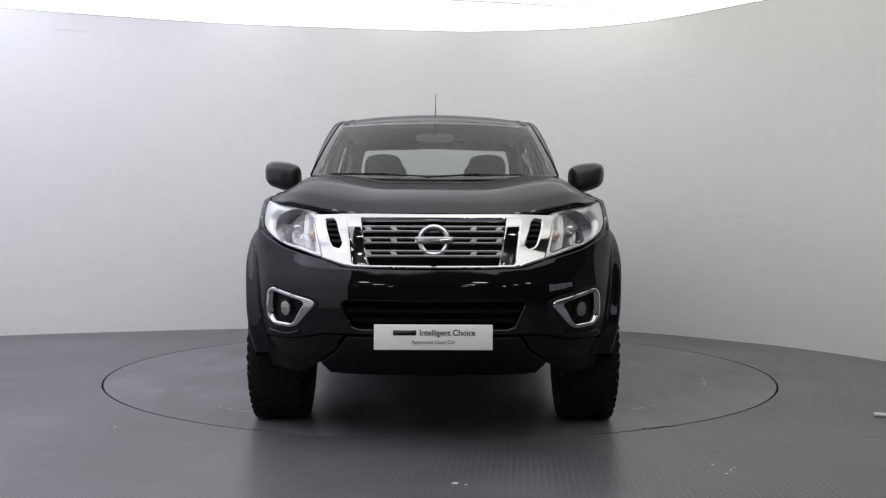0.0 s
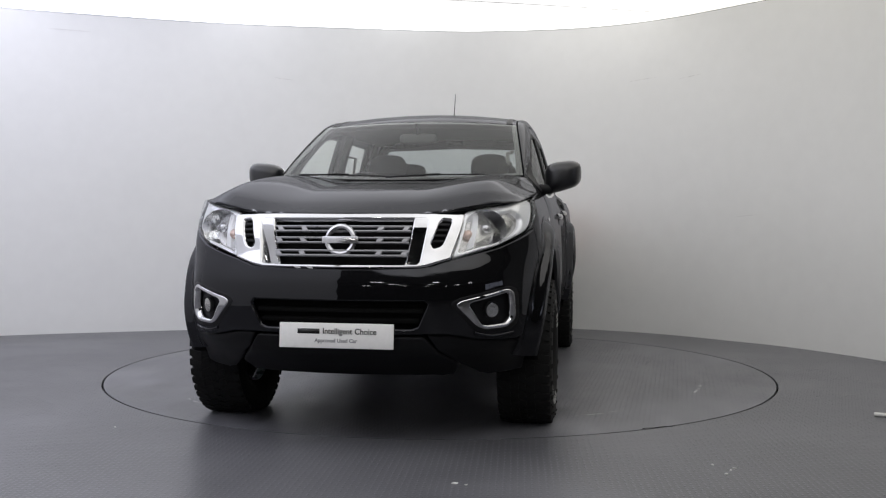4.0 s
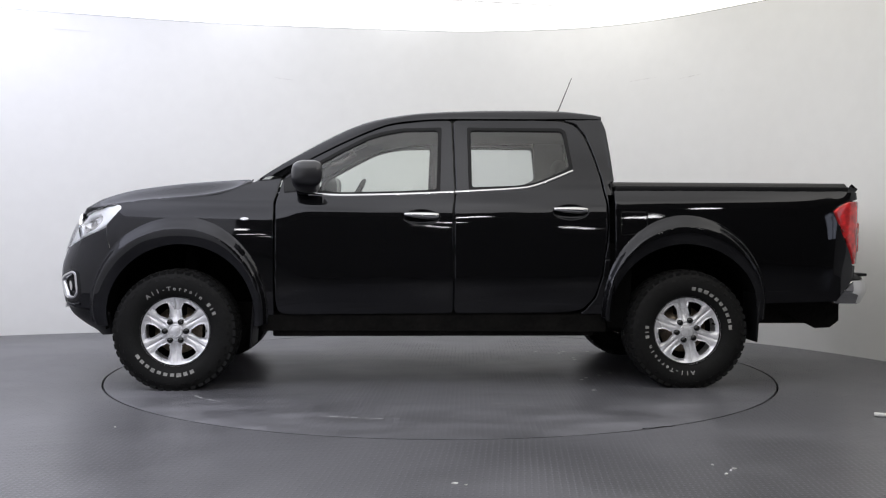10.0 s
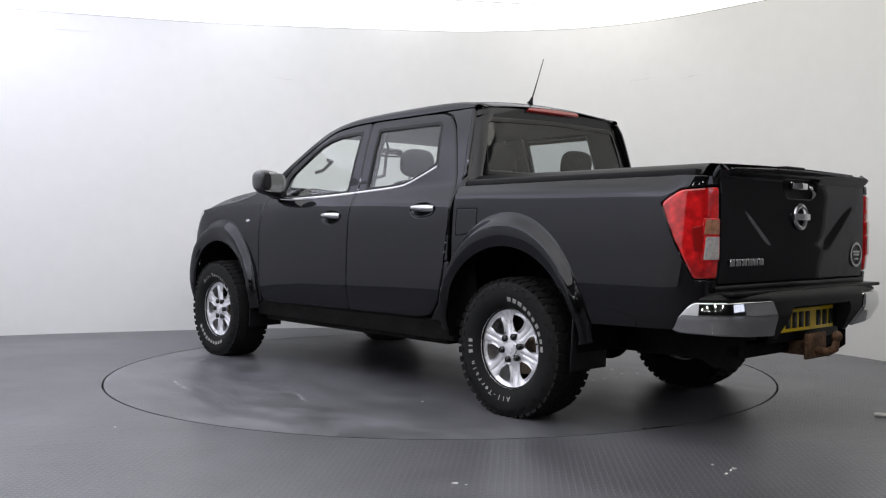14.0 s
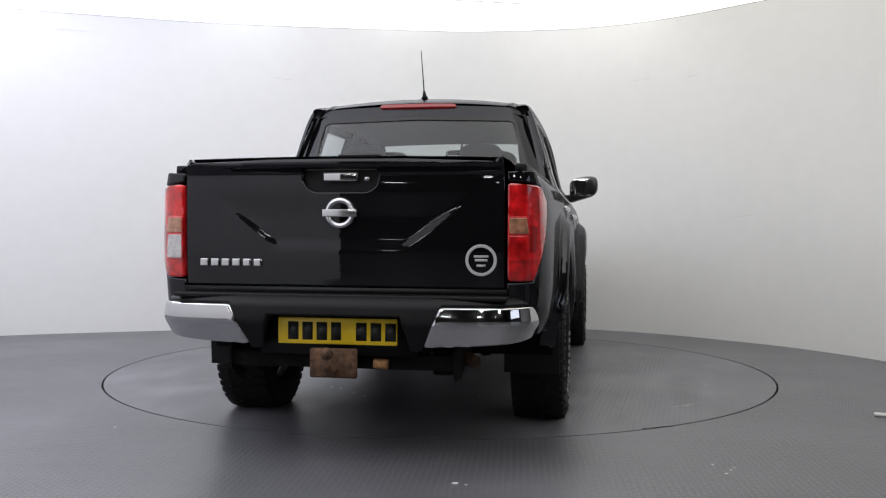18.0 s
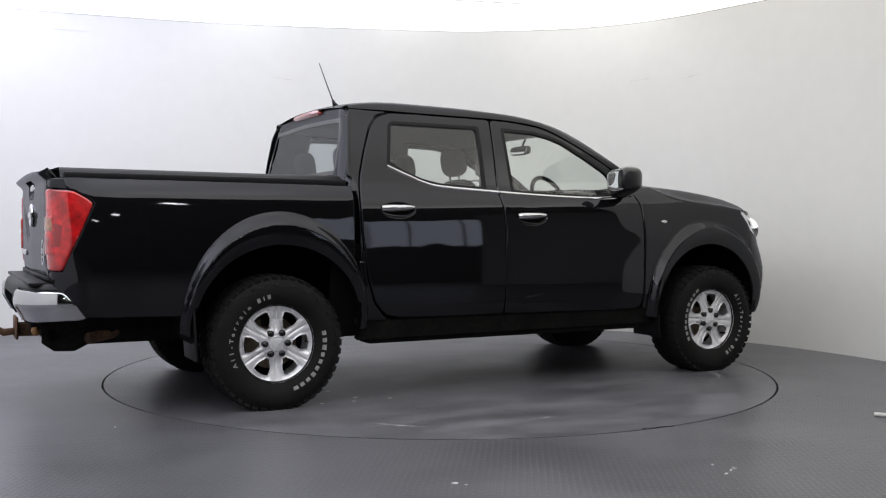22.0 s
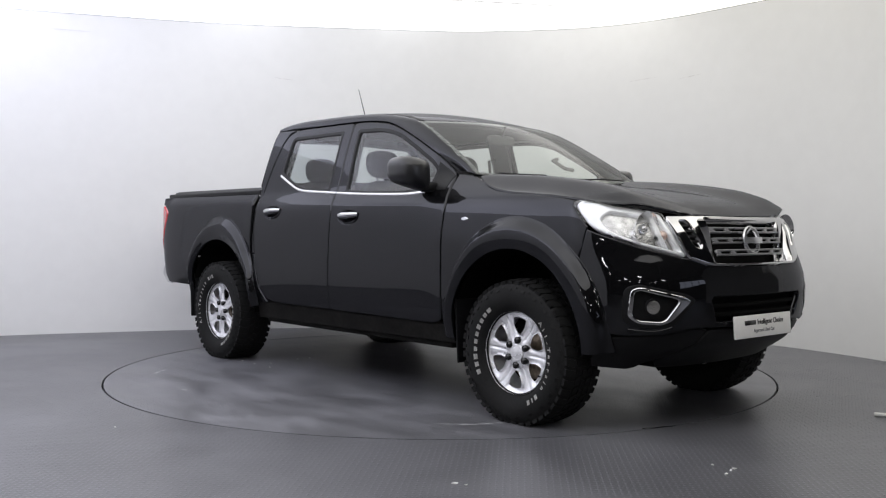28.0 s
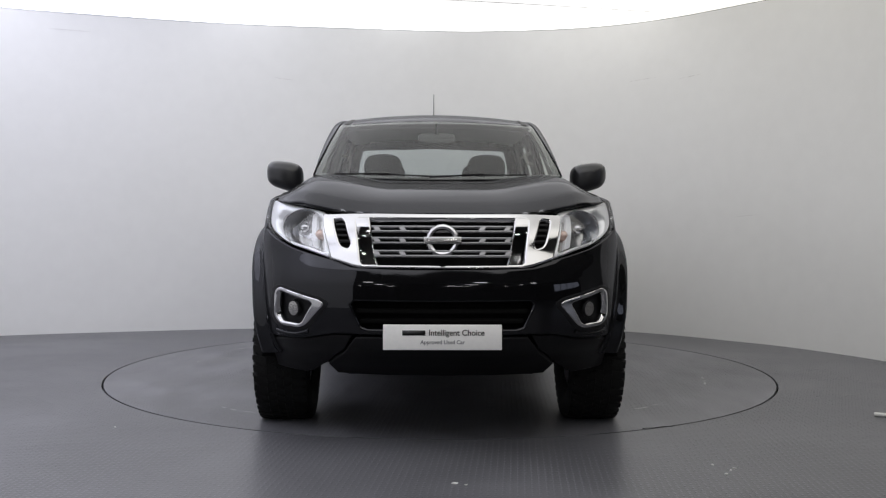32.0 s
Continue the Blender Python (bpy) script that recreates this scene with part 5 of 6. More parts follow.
half = [(0.0, 0.735), (E0, 0.735), (E0, 1.215), (E0 - 0.01, 1.25), (E0 - 0.06, 1.268), (0.3, 1.28), (0.0, 1.281)]
gate = panel("tailgate", both(half), rear_map(tailgate_at), PAINT, truck, holes=[rounded([(0.17, 1.232), (0.158, 1.165), (0.12, 1.14), (-0.12, 1.14), (-0.158, 1.165), (-0.17, 1.232)], 0.02)], grid=0.018, thick=0.05, flip=-1, label="black tailgate with a pressed panel")
panel("handle_recess", rounded([(0.18, 1.24), (0.165, 1.16), (0.12, 1.13), (-0.12, 1.13), (-0.165, 1.16), (-0.18, 1.24)], 0.02), rear_map(lambda s, z: body(s, z, -0.03)), BLACK_PLASTIC, gate, grid=0.03, thick=0.004, flip=-1)
gh = part("tailgate_handle", box(-2.722, -2.70, -0.075, 0.075, 1.185, 1.222, 0.006), CHROME, gate, "chrome pull handle")
part("handle_lock", tube([(-2.705, -0.115, 1.196), (-2.72, -0.115, 1.196)], 0.012, 12), SATIN, gate)
badge(-2.722, 1.05, 0.054, 0, -1, gate)
# model name as plain bars
for i in range(6):
    y0 = 0.632 - i * 0.049
    part("name_bar", box(-2.727, -2.70, y0 - 0.037, y0, 0.818, 0.852, 0.004), CHROME, gate)
STICKER = material("greyed_sticker", (0.42, 0.42, 0.43), 0.4, grain=0.1)
bm = bmesh.new()
ringv = []
for i in range(36):
    a = 2 * math.pi * i / 36
    ringv.append([bm.verts.new((-2.7235 - h, -0.605 + r * math.cos(a), 0.855 + r * math.sin(a))) for r, h in ((0.066, 0), (0.064, 0.001), (0.055, 0.001), (0.053, 0))])
for i in range(36):
    for k in range(3):
        bm.faces.new((ringv[i][k], ringv[(i + 1) % 36][k], ringv[(i + 1) % 36][k + 1], ringv[i][k + 1]))
bmesh.ops.recalc_face_normals(bm, faces=bm.faces)
st = part("round_sticker", bm, STICKER, gate, "round white ring sticker")
for z0, w in ((0.87, 0.03), (0.855, 0.026), (0.832, 0.018)):
    part("sticker_bar", box(-2.7262, -2.71, -0.605 - w, -0.605 + w, z0 - 0.005, z0 + 0.005), STICKER, st)

# load cover: hard black lid
bm = loft([[(x, y, 1.285 + 0.012 * (1 - (y / 0.75) ** 2) - (0.05 * smooth(0.69, 0.765, abs(y)))) for y in (-0.765, -0.755, -0.745, -0.72, -0.69, -0.5, -0.25, 0.0, 0.25, 0.5, 0.69, 0.72, 0.745, 0.755, 0.765)]
           for x in (-1.135, -1.14, -1.3, -1.5, -1.7, -1.9, -2.1, -2.2, -2.3, -2.4, -2.45, -2.5, -2.55, -2.6, -2.63, -2.655)])
bmesh.ops.recalc_face_normals(bm, faces=bm.faces)
lid = sharp(part("load_cover", bm, BLACK_PLASTIC, truck, "black hard load cover"), 60)
for m in (1, -1):
    part("cover_rail", box(-2.64, -1.135, min(m * 0.735, m * 0.785), max(m * 0.735, m * 0.785), 1.225, 1.262, 0.008), BLACK_PLASTIC, lid)
part("cover_latch", box(-2.66, -2.5, -0.16, 0.03, 1.288, 1.304, 0.006), BLACK_PLASTIC, lid)
part("bed_front", box(-1.15, -1.135, -0.74, 0.74, 0.72, 1.235), MATT_BLACK, truck)
part("bed_floor", box(-2.70, -1.13, -0.40, 0.40, 0.66, 0.70), UNDERBODY, truck)

# rear bumper
RB = spline([(-2.845, 0.0), (-2.845, 0.3), (-2.835, 0.5), (-2.81, 0.65), (-2.77, 0.74), (-2.70, 0.80), (-2.60, 0.825), (-2.5, 0.83)], 0.01)
RS = np.concatenate([[0], np.cumsum([(b - a).length for a, b in zip(RB, RB[1:])])])
RX, RY = np.array([q.x for q in RB]), np.array([q.y for q in RB])
RB_OFF = curve([0.46, 0.50, 0.55, 0.582, 0.594, 0.606, 0.64, 0.66, 0.685, 0.71], [0.068, 0.046, 0.02, 0.0035, 0.0, 0.0, 0.004, 0.007, 0.022, 0.06])


def rb(s, z, lift=0.0):
    a, m = abs(s), (1 if s >= 0 else -1)
    x, y = float(np.interp(a, RS, RX)), float(np.interp(a, RS, RY))
    x2, y2 = float(np.interp(a + 0.01, RS, RX)), float(np.interp(a + 0.01, RS, RY))
    x1, y1 = float(np.interp(a - 0.01, RS, RX)), float(np.interp(a - 0.01, RS, RY))
    n = Vector((-(y2 - y1), x2 - x1)).normalized() if a > 0.011 else Vector((-1, 0))
    o = -RB_OFF(z) + lift
    return Vector((x + n.x * o, m * (y + n.y * o), z))


def rs(x):
    return float(RS[int(np.argmin(abs(RX - x) + (RY < 0.7) * 9))])


rbump = panel("rear_bumper", both([(0.0, 0.625), (0.285, 0.625), (0.325, 0.475), (0.37, 0.475), (0.46, 0.672), (rs(-2.62), 0.672), (rs(-2.62), 0.705), (0.0, 0.705)]), rb, BLACK_PLASTIC, truck, grid=0.025, gap=0.0, thick=0.08, flip=-1, label="black rear bumper with chrome corners")
for m in (1, -1):
    c = [(0.455, 0.668), (rs(-2.66), 0.668), (rs(-2.62), 0.64), (rs(-2.53), 0.53), (rs(-2.56), 0.515), (rs(-2.7), 0.512), (0.6, 0.498), (0.38, 0.49)]
    panel("chrome_corner", rounded([(m * u, v) for u, v in c], 0.015), lambda s, z: rb(s, z, 0.012), CHROME, rbump, grid=0.02, gap=0.0, thick=0.05, edge=0.012, drop=0.008, flip=-1, label="chrome bumper corner")
part("bumper_step", box(-2.80, -2.66, -0.72, 0.72, 0.69, 0.708, 0.006), BLACK_PLASTIC, rbump)
part("plate_recess", box(-2.755, -2.73, -0.34, 0.34, 0.45, 0.64), BLACK_PLASTIC, rbump)
rp = part("rear_plate", box(-2.767, -2.757, -0.26, 0.26, 0.4955, 0.6065, 0.003), YELLOW_PLATE, truck, "yellow plate with black bars")
for k, y0 in enumerate((0.215, 0.152, 0.089, 0.026, -0.083, -0.146, -0.209)):
    part("plate_bar", box(-2.7685, -2.766, y0 - 0.046 if k != 3 else y0 - 0.044, y0, 0.513, 0.589), INK, rp)
part("gate_sill", box(-2.715, -2.60, -0.71, 0.71, 0.705, 0.732), BLACK_PLASTIC, truck)
# tow bar
tow = part("tow_bar", box(-2.70, -2.62, -0.5, 0.5, 0.385, 0.45, 0.008), UNDERBODY, truck, "rusty steel tow bar with ball")
for m in (1, -1):
    bm = bmesh.new()
    pts = [(-2.2, 0.50), (-2.45, 0.50), (-2.72, 0.49), (-2.72, 0.38), (-2.66, 0.335), (-2.56, 0.33), (-2.42, 0.40)]
    a = [bm.verts.new((x, m * 0.49, z)) for x, z in pts]
    b = [bm.verts.new((x, m * 0.50, z)) for x, z in pts]
    bm.faces.new(a), bm.faces.new(b)
    for i in range(len(pts)):
        j = (i + 1) % len(pts)
        bm.faces.new((a[i], a[j], b[j], b[i]))
    bmesh.ops.recalc_face_normals(bm, faces=bm.faces)
    part("bracket", bm, UNDERBODY, tow, smooth=False)
part("tow_arm", box(-2.80, -2.66, -0.06, 0.06, 0.375, 0.445, 0.008), RUST, tow)
part("face_plate", box(-2.815, -2.80, -0.10, 0.105, 0.36, 0.485, 0.01), RUST, tow)
part("ball_neck", tube([(-2.81, 0, 0.40), (-2.87, 0, 0.395), (-2.905, 0, 0.415), (-2.915, 0, 0.46)], [0.02, 0.021, 0.02, 0.016], 12), RUST, tow)
bm = bmesh.new()
bmesh.ops.create_uvsphere(bm, u_segments=18, v_segments=12, radius=0.026, matrix=Matrix.Translation((-2.915, 0, 0.475)))
part("tow_ball", bm, RUST, tow)
part("pin", tube([(-2.72, -0.15, 0.415), (-2.72, -0.21, 0.41)], 0.022, 12), ORANGE, tow, "rusty orange pin")

# ---------------------------------------------------------------- door mirrors
MIRROR_CASE = material("satin_black_mirror_case", (0.008, 0.008, 0.01), 0.35, coat=0.4, coat_rough=0.2)
def superbox(cx, cy, cz, rx, ry, rz, p=4.0, n=22, k=30, taper=None):
    rows = []
    for j in range(n + 1):
        b = -math.pi / 2 + math.pi * j / n
        row = []
        for i in range(k):
            a = 2 * math.pi * i / k
            f = lambda t: math.copysign(abs(t) ** (2 / p), t)
            x, y, z = rx * f(math.cos(b)) * f(math.cos(a)), ry * f(math.cos(b)) * f(math.sin(a)), rz * f(math.sin(b))
            q = Vector((cx + x, cy + y, cz + z))
            row.append(taper(q, x / rx, y / ry, z / rz) if taper else q)
        rows.append(row)
    bm = loft(rows, True)
    bmesh.ops.remove_doubles(bm, verts=bm.verts, dist=1e-5)
    bmesh.ops.recalc_face_normals(bm, faces=bm.faces)
    return bm


for m in (1, -1):
    def shape(q, x, y, z, m=m):
        o = m * y
        k = 1 - 0.16 * max(0.0, x) ** 2
        return Vector((q.x - 0.03 * o * o - 0.02 * (1 - x) * 0.5 * o, q.y, 1.297 + (q.z - 1.297) * k + 0.012 * o + (0.02 * o if z < 0 else -0.008 * o * o)))
    mir = part("door_mirror", superbox(0.788, m * 0.925, 1.303, 0.085, 0.108, 0.087, 4.0, taper=shape), MIRROR_CASE, truck, "black door mirror")
    part("mirror_glass", superbox(0.701, m * 0.918, 1.304, 0.003, 0.09, 0.068, 4.0, 12, 24), MIRROR, mir, "mirror glass")
    part("mirror_arm", superbox(0.81, m * 0.815, 1.222, 0.045, 0.06, 0.03, 3.0, 12, 20), BLACK_PLASTIC, mir)
    panel("mirror_foot", sx([(0.94, 1.29), (0.80, 1.375), (0.80, 1.215), (0.93, 1.205)]), side_map(m, 0.006), BLACK_PLASTIC, mir, gap=0.0, thick=0.02)

# ---------------------------------------------------------------- wheels
TYRE_R, HUB_Z = 0.375, 0.357


def revolve(profile, n=64):
    """profile: (radius, y); turned about the y axis."""
    return loft([[(r * math.cos(a), y, r * math.sin(a)) for r, y in profile] for a in (2 * math.pi * i / n for i in range(n + 1))])


def tyre_mesh():
    prof = [(0.205, 0.095), (0.218, 0.108), (0.232, 0.122), (0.255, 0.134), (0.285, 0.1385), (0.315, 0.136), (0.343, 0.127), (0.361, 0.114), (0.3685, 0.10), (0.3705, 0.05), (0.3705, -0.05), (0.3685, -0.10), (0.361, -0.114),
            (0.335, -0.13), (0.285, -0.138), (0.24, -0.125), (0.205, -0.10)]
    bm = revolve(prof, 72)
    bmesh.ops.recalc_face_normals(bm, faces=bm.faces)
    flatten(bm)
    return bm


def tread_mesh():
    bm = bmesh.new()
    rnd = random.Random(4)
    n = 46
    for i in range(n):
        for row, (y0, y1, ph) in enumerate(((0.062, 0.122, 0.0), (0.02, 0.056, 0.5), (-0.018, 0.014, 0.15), (-0.056, -0.022, 0.65), (-0.122, -0.062, 0.3))):
            a0 = 2 * math.pi * (i + ph + 0.1 * rnd.random()) / n
            a1 = a0 + 2 * math.pi * (0.66 + 0.12 * rnd.random()) / n
            skew = (0.35 if row % 2 else -0.35) * (a1 - a0)
            vs = []
            for top in (0, 1):
                for a, y, sk in ((a0, y0, 0), (a1, y0, 0), (a1, y1, skew), (a0, y1, skew)):
                    edge = abs(y) > 0.115
                    r = (0.361 if not edge else 0.345) if not top else (TYRE_R + 0.001 if not edge else 0.3665)
                    ins = 0.06 * (a1 - a0) * top
                    aa = a + sk + (ins if a == a0 else -ins)
                    vs.append(bm.verts.new((r * math.cos(aa), y + (0.006 * top if edge and y > 0 else -0.006 * top if edge else 0), r * math.sin(aa))))
            for f in ((4, 5, 6, 7), (0, 1, 5, 4), (1, 2, 6, 5), (2, 3, 7, 6), (3, 0, 4, 7)):
                bm.faces.new([vs[k] for k in f])
    # shoulder lugs down the outer wall
    for i in range(n):
        a0 = 2 * math.pi * i / n
        a1 = a0 + 2 * math.pi * (0.5 if i % 2 else 0.3) / n
        d = 0.318 if i % 2 else 0.332
        vs = []
        for top in (0, 1):
            for a, r in ((a0, 0.362), (a1, 0.362), (a1, d), (a0, d)):
                y = float(np.interp(r, [0.285, 0.315, 0.34, 0.356, 0.363], [0.1385, 0.136, 0.127, 0.114, 0.10])) + (0.006 if top else -0.004)
                vs.append(bm.verts.new((r * math.cos(a), y, r * math.sin(a))))
        for f in ((4, 5, 6, 7), (0, 1, 5, 4), (1, 2, 6, 5), (2, 3, 7, 6), (3, 0, 4, 7)):
            bm.faces.new([vs[k] for k in f])
    bmesh.ops.recalc_face_normals(bm, faces=bm.faces)
    flatten(bm)
    return bm


def flatten(bm):
    """The tyre's flat foot on the floor, with the wall bulging above it."""
    for v in bm.verts:
        if v.co.z < -HUB_Z:
            v.co.y *= 1 + 0.9 * (-HUB_Z - v.co.z)
            v.co.z = -HUB_Z
        elif v.co.z < -0.25 and math.hypot(v.co.x, v.co.z) < 0.36:
            v.co.y *= 1 + 0.06 * smooth(-0.25, -0.34, v.co.z) * smooth(0.25, 0.0, abs(v.co.x))


def letters_mesh():
    """Raised white characters round the outer wall: one word, and plain bars for the maker's name."""
    bm = bmesh.new()

    def lift(r):
        return float(np.interp(r, [0.232, 0.255, 0.285], [0.124, 0.1365, 0.1415]))

    def bar(a, half, ra, rb_):
        q = [(ra, a - half), (ra, a + half), (rb_, a + half), (rb_, a - half)]
        lo = [bm.verts.new((r * math.cos(b), 0.130, r * math.sin(b))) for r, b in q]
        hi = [bm.verts.new((r * math.cos(b), lift(r), r * math.sin(b))) for r, b in q]
        bm.faces.new(hi)
        for k in range(4):
            bm.faces.new((lo[k], lo[(k + 1) % 4], hi[(k + 1) % 4], hi[k]))

    for i in range(10):
        bar(radians(96 + 8.8 * i), radians(2.6 if i not in (2, 9) else 3.1), 0.252, 0.274 if i in (0, 1, 2, 6) else 0.270)
    for i in range(3):
        bar(radians(352 + 6.5 * i), radians(1.9 if i != 1 else 0.7), 0.252, 0.275)
    for i, ch in enumerate("All-Terrain"):
        cu = bpy.data.curves.new("character", "FONT")
        cu.body, cu.size, cu.align_x, cu.resolution_u = ch, 0.034, "CENTER", 2
        cu.offset = 0.0008
        tmp = new("character", cu)
        me = bpy.data.meshes.new_from_object(tmp.evaluated_get(bpy.context.evaluated_depsgraph_get()))
        bpy.data.objects.remove(tmp)
        a = radians(264 + 7.4 * i)
        base = len(bm.verts)
        bm.from_mesh(me)
        bm.verts.ensure_lookup_table()
        for v in bm.verts[base:]:
            r, b = 0.2505 + v.co.y, a + 1.15 * v.co.x / 0.262
            v.co = Vector((r * math.cos(b), lift(r) + 0.0004, r * math.sin(b)))
    bmesh.ops.recalc_face_normals(bm, faces=bm.faces)
    for f in bm.faces:
        if f.normal.y < -0.5:
            f.normal_flip()
    return bm


def rim_face(u, v):
    """The dished face: six broad spokes, each with a groove along its middle and flanks that fall away to the windows."""
    r, a = math.hypot(u, v), math.atan2(v, u)
    k = (a + math.pi / 6) % (math.pi / 3) - math.pi / 6
    d = abs(k) * r
    y = 0.090 - 0.016 * math.sin(math.pi * min(1, max(0, (r - 0.05) / 0.16)))
    if r > 0.05:
        w = 0.020 + 0.11 * (r - 0.06)
        run = smooth(0.062, 0.09, r) * smooth(0.215, 0.185, r)
        y -= 0.006 * smooth(0.0075, 0.003, d) * run
        y -= 0.010 * smooth(w * 0.75, w * 1.4, d) * run
    else:
        y -= 0.003
    return Vector((u, y, v))


def rim_hole(k):
    a = radians(60 * k + 30)
    pts = [(0.088, 0.09), (0.094, 0.2), (0.11, 0.285), (0.135, 0.33), (0.16, 0.33), (0.18, 0.27), (0.189, 0.13)]
    poly = [(r * math.cos(a + h), r * math.sin(a + h)) for r, h in pts] + [(r * math.cos(a - h), r * math.sin(a - h)) for r, h in reversed(pts)]
    return rounded(poly, 0.02)


def wheel():
    """One wheel about its own centre; its outer side looks to +y."""
    w = part("wheel", tyre_mesh(), RUBBER, truck, "alloy wheel with a chunky all-terrain tyre")
    tagged(part("tread", tread_mesh(), RUBBER, w, "deep blocky tread", smooth=False), kind="stuff")
    tagged(part("tyre_lettering", letters_mesh(), LETTER, w, "worn white raised lettering", smooth=False), kind="stuff")
    circle = [(0.213 * math.cos(2 * math.pi * i / 72), 0.213 * math.sin(2 * math.pi * i / 72)) for i in range(72)]
    panel("rim", circle, rim_face, ALLOY, w, holes=[rim_hole(k) for k in range(6)], grid=0.009, gap=0.0, thick=0.014, edge=0.004, drop=0.003, label="silver six-spoke alloy rim", flip=1)
    bm = revolve([(0.230, 0.085), (0.230, 0.101), (0.224, 0.105), (0.217, 0.102), (0.211, 0.092), (0.208, 0.05), (0.198, 0.0), (0.198, -0.1)], 64)
    bmesh.ops.recalc_face_normals(bm, faces=bm.faces)
    part("rim_lip", bm, ALLOY, w)
    bm = revolve([(0.02, 0.0), (0.145, 0.0), (0.145, -0.025), (0.02, -0.025)], 40)
    part("brake_disc", bm, DISC, w)
    part("backing_plate", revolve([(0.01, -0.05), (0.196, -0.05)], 40), MATT_BLACK, w)
    part("caliper", box(-0.05, 0.06, -0.03, 0.03, 0.09, 0.165, 0.01), UNDERBODY, w)
    part("centre_cap", revolve([(0.0005, 0.097), (0.03, 0.097), (0.034, 0.0945), (0.036, 0.096), (0.043, 0.094), (0.046, 0.08)], 32), ALLOY, w)
    part("valve", tube([(-0.16, 0.04, -0.0925), (-0.155, 0.09, -0.09)], 0.006, 8), GLOSS_BLACK, w)
    for k in range(6):
        a = radians(60 * k + 30)
        part("wheel_nut", tube([(0.064 * math.cos(a), 0.07, 0.064 * math.sin(a)), (0.064 * math.cos(a), 0.100, 0.064 * math.sin(a))], 0.0175, 10), GLOSS_BLACK, w)
    return w


first = wheel()
first.matrix_basis = pose(1.575, 0.785, HUB_Z)
spins = [(first, 30, -150)]
for x, y, turn, spin, spin2 in ((-1.575, 0.775, 0, 42, 0), (1.575, -0.785, 180, -5, 123), (-1.575, -0.775, 180, 30, -73)):
    spins.append((copy_thing(first, pose(x, y, HUB_Z, 0, 0, turn)), spin, spin2))
for w, spin, spin2 in spins:
    for ob in w.children:
        if not ob.name.startswith(("tread", "caliper")):
            ob.matrix_basis = pose(0, 0, 0, 0, spin2 if ob.name.startswith("tyre") else spin, 0)

# arch linings and mud flaps
for k, (cx, cz, rx, rz, ox_, oz, ob) in enumerate(ARCHES):
    for m in (1, -1):
        rows = []
        for i in range(25):
            a = radians(-12 + 204 * i / 24)
            px, pz = cx + (rx + 0.025) * math.cos(a), cz + (rz + 0.02) * math.sin(a)
            rows.append([(px, m * y, pz) for y in (0.40, 0.6, 0.86)])
        part("arch_lining", loft(rows), MATT_BLACK, truck)
        bm = loft([[(cx + rx * 1.05 * math.cos(radians(-12 + 204 * i / 24)), m * 0.42, cz + rz * 1.05 * math.sin(radians(-12 + 204 * i / 24))), (cx, m * 0.42, 0.42)] for i in range(25)])
        part("inner_arch", bm, MATT_BLACK, truck)
for m in (1, -1):
    for x0, z0, z1, w in ((1.10, 0.255, 0.60, 0.875), (-2.03, 0.285, 0.62, 0.895)):
        y0, y1 = sorted((m * (w - 0.27), m * w))
        bm = box(x0 - 0.006, x0 + 0.006, y0, y1, z0, z1, 0.004)
        for v in bm.verts:
            v.co.x += (0.05 if x0 > 0 else -0.04) * smooth(z1, z0, v.co.z) * (-1 if x0 > 0 else 1) * -1 * 0.5
        part("mud_flap", bm, BLACK_PLASTIC, truck)

# ---------------------------------------------------------------- chassis
part("cab_floor", box(-1.08, 1.05, -0.80, 0.80, 0.42, 0.47), UNDERBODY, truck)
part("bulkhead", box(0.98, 1.06, -0.76, 0.76, 0.42, 1.20), MATT_BLACK, truck)
part("engine_bay", box(1.06, 2.16, -0.42, 0.42, 0.42, 1.02), MATT_BLACK, truck)
part("front_beam", box(2.0, 2.16, -0.44, 0.44, 0.36, 0.98), MATT_BLACK, truck)
part("under_shield", box(1.6, 2.12, -0.44, 0.44, 0.30, 0.34, 0.01), UNDERBODY, truck)
for m in (1, -1):
    y0, y1 = sorted((m * 0.39, m * 0.47))
    part("chassis_rail", box(-2.65, 2.2, y0, y1, 0.36, 0.50, 0.008), UNDERBODY, truck)
    part("side_beam", box(-1.0, 1.0, *sorted((m * 0.66, m * 0.80)), 0.315, 0.43, 0.015), UNDERBODY, truck)
    part("spring_arm", tube([(-1.575, m * 0.47, 0.33), (-1.1, m * 0.47, 0.34), (-0.85, m * 0.45, 0.38)], 0.028, 8), UNDERBODY, truck)
    part("shock_absorber", tube([(-1.68, m * 0.5, 0.33), (-1.78, m * 0.44, 0.72)], 0.03, 10), UNDERBODY, truck)
    part("front_arm", tube([(1.56, m * 0.66, 0.30), (1.50, m * 0.3, 0.33)], 0.03, 8), UNDERBODY, truck)
    part("front_strut", tube([(1.575, m * 0.60, 0.33), (1.54, m * 0.50, 0.85)], 0.045, 10), UNDERBODY, truck)
part("rear_axle", tube([(-1.575, -0.68, HUB_Z), (-1.575, -0.1, HUB_Z), (-1.575, 0.1, HUB_Z), (-1.575, 0.68, HUB_Z)], [0.04, 0.045, 0.045, 0.04], 12), UNDERBODY, truck)
bm = bmesh.new()
bmesh.ops.create_uvsphere(bm, u_segments=18, v_segments=12, radius=0.125, matrix=Matrix.Translation((-1.575, 0.05, HUB_Z)))
part("differential", bm, UNDERBODY, truck)
part("gearbox", box(-0.3, 0.9, -0.16, 0.16, 0.30, 0.46, 0.04), UNDERBODY, truck)
